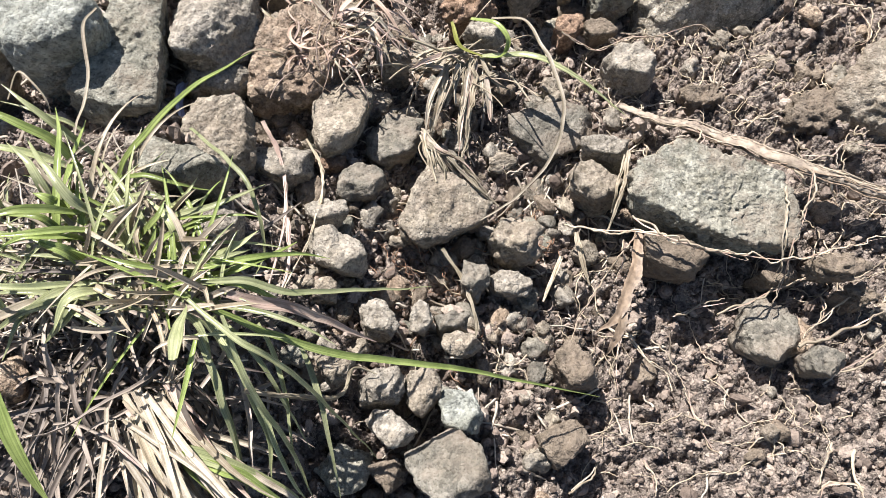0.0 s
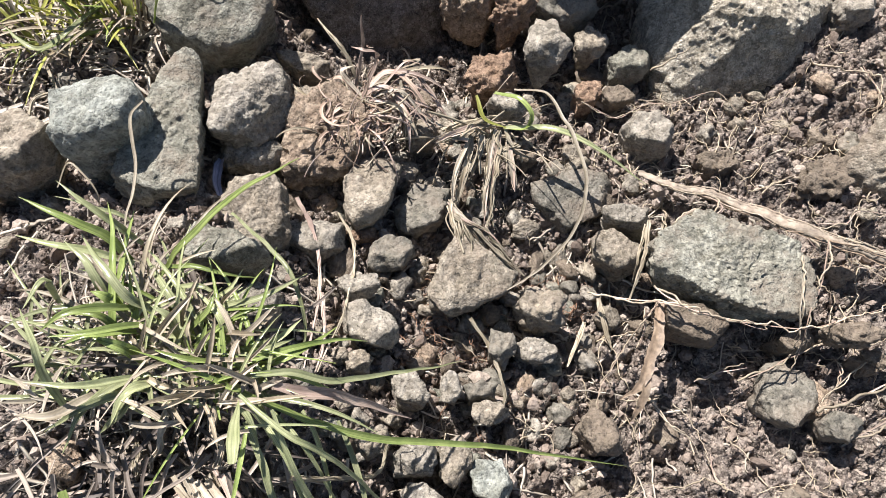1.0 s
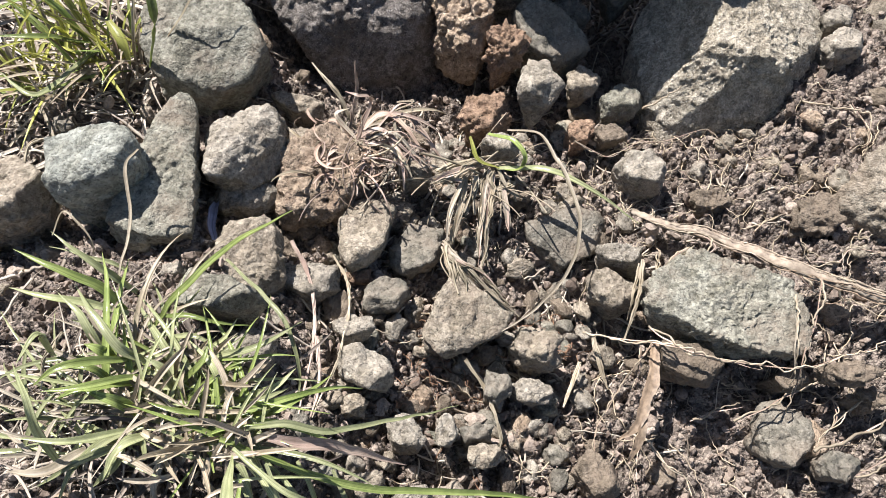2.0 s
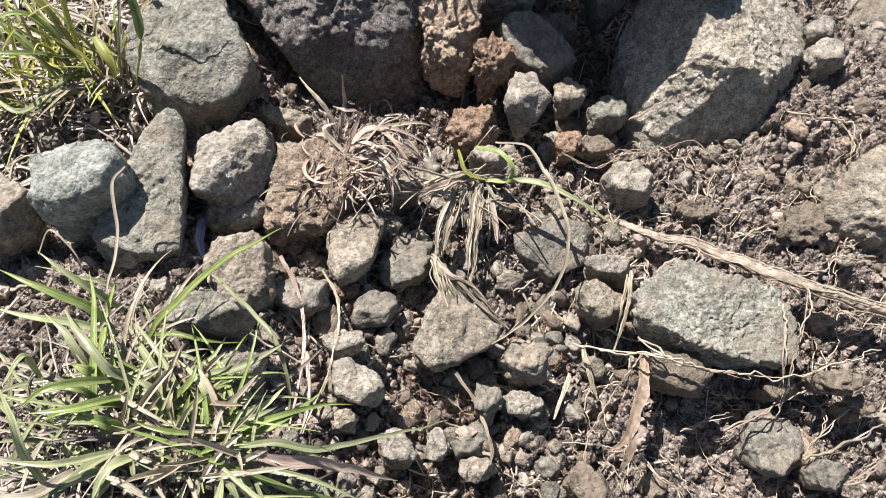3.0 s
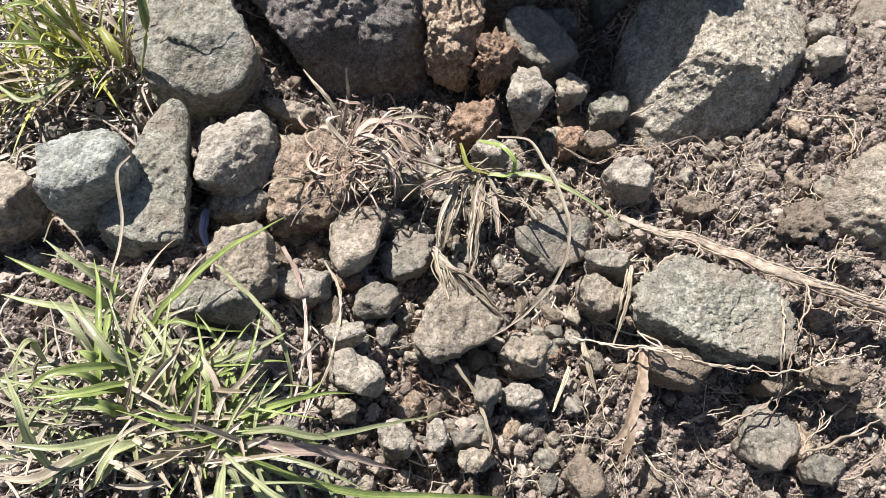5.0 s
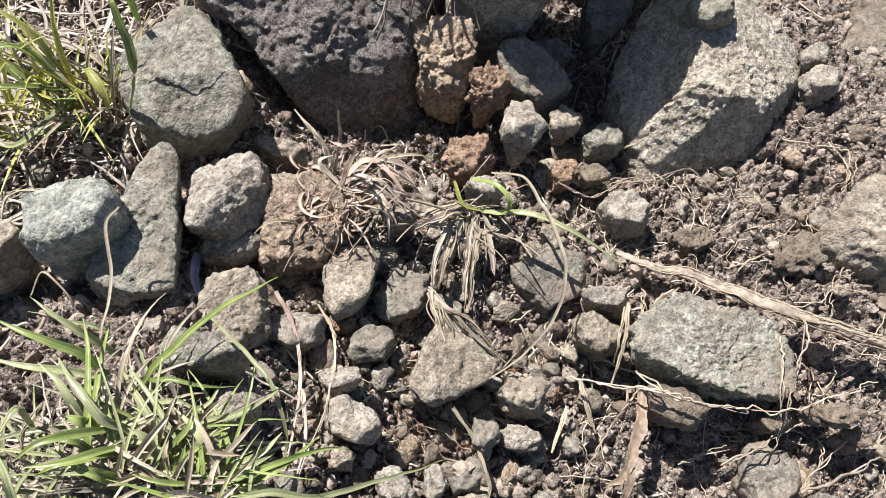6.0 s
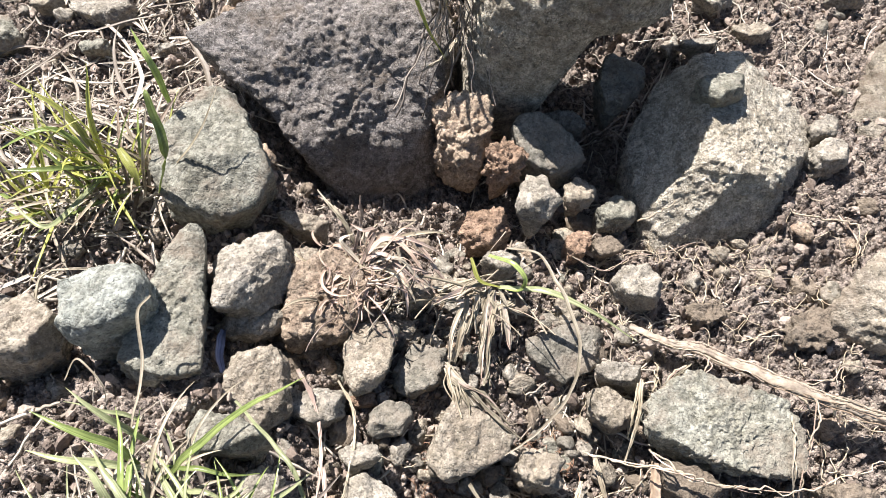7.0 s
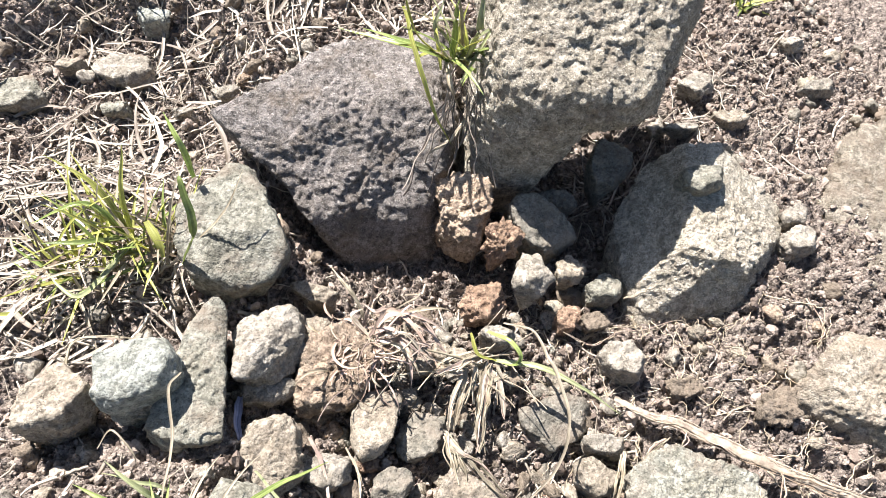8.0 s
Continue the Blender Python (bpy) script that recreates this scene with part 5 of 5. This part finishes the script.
    blade(big, key, 0.8 * width, mat, 50 + n, 0.25 * math.sin(n * 2.4))
blade(big, "-76 -119 76  -65 -120 70  -53 -120 60  -37 -121 40  -22 -122 22", 0.0052, PURPLE, 70, name="sheath", label="pink-tinged leaf sheath")
for n, text in enumerate((
    "-117 -109 60  -121 -125 54  -125 -137 46  -131 -148 36",
    "-134 -135 44  -134 -146 40  -135 -150 36",
    "-102 -124 58  -99 -146 50  -97 -162 44",
    "-94 -133 62  -90 -140 60  -95 -147 54  -107 -146 48",
    "-154 -80 84  -160 -88 80  -164 -99 74",
    "-94 -123 60  -111 -116 66  -121 -109 66",
    "-122 -93 66  -127 -77 62  -135 -56 52",
    "-128 -96 66  -134 -80 64  -144 -60 58",
    "-115 -95 66  -122 -82 62  -130 -65 54",
)):
    stem(text, (0.0019, 0.0014, 0.0016, 0.0012, 0.0012, 0.0026, 0.0022, 0.0024, 0.0022)[n], (SHEATH, STRAW, ROOT)[n % 3], "bleached dead stem", 380 + n, big, "stem", 0.5, 0.0020)
stem("-70 -151 60  -54 -150 44  -37 -146 24  -32 -133 14  -22 -134 8", 0.0012, STRAW, "kinked dry stem", 71, big, "stem", 0.8)
crown = np.array([(-0.095, -0.118, 0.070), (-0.120, -0.105, 0.068), (-0.140, -0.095, 0.066), (-0.105, -0.095, 0.062), (-0.160, -0.110, 0.062), (-0.125, -0.080, 0.055)])
for n in range(190):
    rng = np.random.default_rng(700 + n)
    base = crown[n % 6] + rng.normal(0, 0.007, 3) * (1, 1, 0.4)
    az = rng.choice((rng.uniform(60, 200), rng.uniform(-45, 60), rng.uniform(200, 290)), p=(0.66, 0.31, 0.03))
    short = rng.random() < 0.6
    line = arc(base, az, rng.uniform(0.012, 0.030) if short else rng.uniform(0.030, 0.060), rng.uniform(-5, 42), rng.uniform(10, 80), 13, rng.uniform(-35, 35))
    v, f = ribbon(line, rng.uniform(0.0009, 0.0024) * shape(13), 0.22, twist=rng.uniform(-0.5, 0.5))
    placed("blade", v, f, (GREEN, SAGE, STRAW, SAGE, SHEATH, SAGE, GREEN, SAGE, STRAW)[n % 9], "", "", "", big)
for n in range(70):
    rng = np.random.default_rng(840 + n)
    base = crown[(0, 0, 1, 3, 0)[n % 5]] + rng.normal(0, 0.008, 3) * (1, 1, 0.3) + (0, 0, 0.004)
    line = arc(base, rng.uniform(0, 360), rng.uniform(0.010, 0.026), rng.uniform(5, 55), rng.uniform(0, 60), 8, rng.uniform(-40, 40))
    v, f = ribbon(line, rng.uniform(0.0012, 0.0028) * shape(8, 6, 0.9), 0.5, twist=rng.uniform(-0.6, 0.6))
    placed("sheath", v, f, (SHEATH, STRAW, STRAW, STRAW, SHEATH)[n % 5], "short dry leaf base", "", "", big)
for n in range(78):
    rng = np.random.default_rng(900 + n)
    base = np.array((-0.109, -0.157, 0.047)) + rng.normal(0, 0.005, 3)
    line = arc(base, rng.normal(310, 13), rng.uniform(0.025, 0.085), rng.uniform(-8, 16), rng.uniform(5, 45), 10, rng.uniform(-16, 16))
    v, f = ribbon(wander(line, 0.0012, n, 60), rng.uniform(0.0010, 0.0036) * shape(10, 3, 0.8), 0.35, twist=rng.uniform(-0.6, 0.6))
    placed("sheath", v, f, (SHEATH, STRAW, SHEATH, STRAW, SHEATH, PURPLE, SHEATH)[n % 7], "bleached leaf sheath", "", "", big)
pieces = []
for n in range(240):
    rng = np.random.default_rng(1000 + n)
    base = np.array((-0.128 + rng.normal(0, 0.024), -0.146 + rng.normal(0, 0.014), 0.033 + rng.normal(0, 0.009)))
    line = arc(base, rng.normal(262, 55), rng.uniform(0.010, 0.060), rng.uniform(-35, 30), rng.uniform(-20, 70), 9, rng.uniform(-60, 60))
    pieces.append(ribbon(wander(line, 0.0022, n, 70), rng.uniform(0.0005, 0.0026) * shape(9, 4, 0.8), 0.4, twist=rng.uniform(-1.5, 1.5)))
for n in range(90):
    rng = np.random.default_rng(1400 + n)
    base = crown[n % 6] + rng.normal(0, 0.012, 3) * (1, 1, 0.6) - (0, 0, 0.012)
    line = arc(base, rng.uniform(0, 360), rng.uniform(0.012, 0.045), rng.uniform(-10, 40), rng.uniform(10, 80), 9, rng.uniform(-50, 50))
    pieces.append(ribbon(line, rng.uniform(0.0006, 0.0022) * shape(9, 4, 0.8), 0.3))
v, f = join(pieces)
skirt = placed("dead_straw", v, f, STRAWS, "dead grey-brown straw skirt", "", "", big)
skirt["kind"] = "stuff"

# the tuft beside the grey stone
second = tuft("grass_tuft", "yellow-green grass tuft on littered soil beside a grey stone", (-0.205, 0.12, 0.0))
for n, (key, width, mat) in enumerate([
    ("-201 123 10  -215 102 40  -239 97 44", 0.0045, GREEN), ("-201 123 10  -219 141 40  -250 156 50", 0.0040, YELLOW), ("-201 123 10  -201 136 46  -198 152 70", 0.0036, YELLOW), ("-165 100 20  -151 100 60  -156 116 82  -158 122 84", 0.0052, GREEN), ("-164 158 30  -168 162 60  -179 179 70", 0.0045, GREEN),
    ("-203 118 10  -216 71 30  -239 86 30", 0.0036, SAGE), ("-200 118 10  -209 86 24  -219 83 10", 0.0034, SAGE), ("-203 122 10  -221 126 44  -250 113 40", 0.0040, GREEN), ("-161 112 20  -139 118 50  -126 138 70", 0.0016, STRAW),
]):
    blade(second, key, width, mat, 150 + n)
blade(second, "-188 124 30  -180 111 26  -177 102 16", 0.0060, YELLOW, 170, label="yellowing leaf")
for n in range(150):
    rng = np.random.default_rng(1600 + n)
    base = np.array(((-0.205, 0.122, 0.0), (-0.235, 0.10, 0.0), (-0.185, 0.125, 0.0))[n % 3]) + rng.normal(0, 0.011, 3) * (1, 1, 0.3)
    line = arc(base, rng.uniform(40, 310), rng.uniform(0.025, 0.075), rng.uniform(15, 80), rng.uniform(10, 90), 12, rng.uniform(-25, 25))
    v, f = ribbon(line, rng.uniform(0.0011, 0.0028) * shape(12), 0.22, twist=rng.uniform(-0.5, 0.5))
    placed("blade", v, f, (GREEN, YELLOW, STRAW, YELLOW, SHEATH, LEAF, YELLOW, STRAW)[n % 8], "", "", "", second)

# the tuft in the gap between the boulders, its roots hanging free
third = tuft("grass_tuft", "green grass tuft rooted between two boulders", (0.004, 0.238, 0.06))
for n, (key, width, mat) in enumerate([
    ("3 235 70  -23 226 90  -45 231 90  -74 245 84", 0.0052, GREEN), ("1 235 70  -23 222 96  -58 230 100", 0.0050, GREEN), ("-33 241 110  -21 209 90  -7 193 60  6 191 36", 0.0034, YELLOW), ("-1 237 70  -25 218 110  -36 222 140", 0.0040, YELLOW), ("3 237 70  0 230 110  1 231 140", 0.0044, GREEN), ("14 236 70  16 232 105  16 244 130", 0.0060, SAGE), ("-2 231 74  2 210 70  15 214 40", 0.0036, STRAW), ("2 233 72  -14 219 110  -10 227 130", 0.0040, SAGE),
]):
    blade(third, key, width, mat, 250 + n)
stem("17 215 36  6 198 34  -9 189 28", 0.0018, STRAW, "dry stem", 260, third, "stem")
for n in range(34):
    rng = np.random.default_rng(1800 + n)
    base = np.array((0.006, 0.242, 0.066)) + rng.normal(0, 0.007, 3) * (1, 1, 0.4)
    line = arc(base, rng.uniform(0, 360), rng.uniform(0.03, 0.07), rng.uniform(30, 85), rng.uniform(5, 80), 12, rng.uniform(-25, 25))
    v, f = ribbon(line, rng.uniform(0.0016, 0.0040) * shape(12), 0.22)
    placed("blade", v, f, (GREEN, YELLOW, STRAW, SAGE)[n % 4], "", "", "", third)
pieces = []
for n in range(26):
    rng = np.random.default_rng(1900 + n)
    base = np.array((0.012 + rng.normal(0, 0.006), 0.222 + rng.normal(0, 0.01), 0.058))
    line = wander(arc(base, rng.uniform(230, 310), rng.uniform(0.03, 0.09), rng.uniform(-70, -20), rng.uniform(0, 60), 14), 0.003, n, 90)
    pieces.append(tube(line, rng.uniform(0.0002, 0.0007), 4))
v, f = join(pieces)
hang = placed("root_fringe", v, f, STRAWS, "brown hanging roots", "", "", third)
hang["kind"] = "stuff"

for n, (x, y, z) in enumerate(((0.315, 0.43, -0.02), (-0.26, 0.40, -0.05))):
    far = tuft("grass_sprout", "small bright green grass sprout on bare soil", (x, y, z))
    for k in range(18):
        rng = np.random.default_rng(2000 + 40 * n + k)
        line = arc(np.array((x, y, float(soil(x, y)[0]))) + rng.normal(0, 0.006, 3) * (1, 1, 0), rng.uniform(0, 360), rng.uniform(0.015, 0.04), rng.uniform(30, 80), rng.uniform(10, 80), 9)
        v, f = ribbon(line, rng.uniform(0.002, 0.004) * shape(9), 0.22)
        placed("blade", v, f, (GREEN, YELLOW)[k % 2], "", "", "", far)

# straw lying about
for count, seed, spread, label in (
    (420, 76, (0.02, 0.0, 0.12, 0.10), "short bits of straw and root in loose grit"),
    (640, 71, (-0.25, 0.14, 0.06, 0.08), "grey-tan straw litter among grass"),
    (640, 72, (-0.18, 0.34, 0.12, 0.06), "dead straw and stems on gravelly soil"),
    (220, 73, (0.25, 0.30, 0.07, 0.07), "dry stems and roots on bare soil"),
    (130, 74, (0.03, -0.06, 0.06, 0.07), "bits of straw in loose grit"),
    (120, 77, (-0.165, -0.105, 0.022, 0.035), "bleached straw litter under a grass tuft"),
    (120, 75, (0.165, 0.228, 0.022, 0.014), "dead stalks under a boulder, darkened in colour for its shade"),
):
    # the stalks under the boulder get the darker straw, its shade in their colour
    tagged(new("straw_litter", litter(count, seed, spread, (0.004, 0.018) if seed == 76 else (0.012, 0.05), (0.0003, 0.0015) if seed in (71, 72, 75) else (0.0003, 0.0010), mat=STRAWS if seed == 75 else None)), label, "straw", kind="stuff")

# a blue-grey flake of plastic between the stones
line = wander(spline(trail("-123 17 10  -122 8 15  -120 -5 18  -118 -17 12"), 10), 0.001, 3, 120)
v, f = ribbon(line, 0.0046 * shape(len(line), 3, 0.6), 0.4, thick=0.0004, twist=0.5)
FLAKE = plant_mat("weathered blue grey film", (0.13, 0.14, 0.22), (0.36, 0.37, 0.50), 0.1, 0.35)
placed("flake", v, f, FLAKE, "crumpled blue-grey flake wedged between stones", "debris")

# rust-coloured fibres in the grit
pieces = []
rng = np.random.default_rng(46)
for n in range(130):
    x, y = rng.normal(0.0, 0.016), rng.normal(-0.075, 0.02)
    if n > 80:
        x, y = rng.normal(0.062, 0.008), rng.normal(-0.048, 0.008)
    run = np.cumsum(rng.normal(0, 0.5, 12)) + rng.uniform(0, 2 * np.pi)
    length = rng.uniform(0.006, 0.018)
    px, py = x + np.cumsum(np.cos(run)) * length / 12, y + np.cumsum(np.sin(run)) * length / 12
    pz = soil(px, py)
    pz = 0.5 * pz + 0.5 * pz.max() + 0.001 + rng.uniform(0, 0.003)
    pieces.append(tube(np.stack([px, py, pz], 1), rng.uniform(0.00010, 0.0003), 4))
v, f = join(pieces)
PEAT = plant_mat("rusty fibre", (0.15, 0.075, 0.04), (0.34, 0.20, 0.12), 0.0, 0.7, island=True)
tagged(new("peat_fibre", mesh_of("peat_fibre", v, f, [PEAT])), "rust-brown fine fibres in loose grit", "roots", kind="stuff")
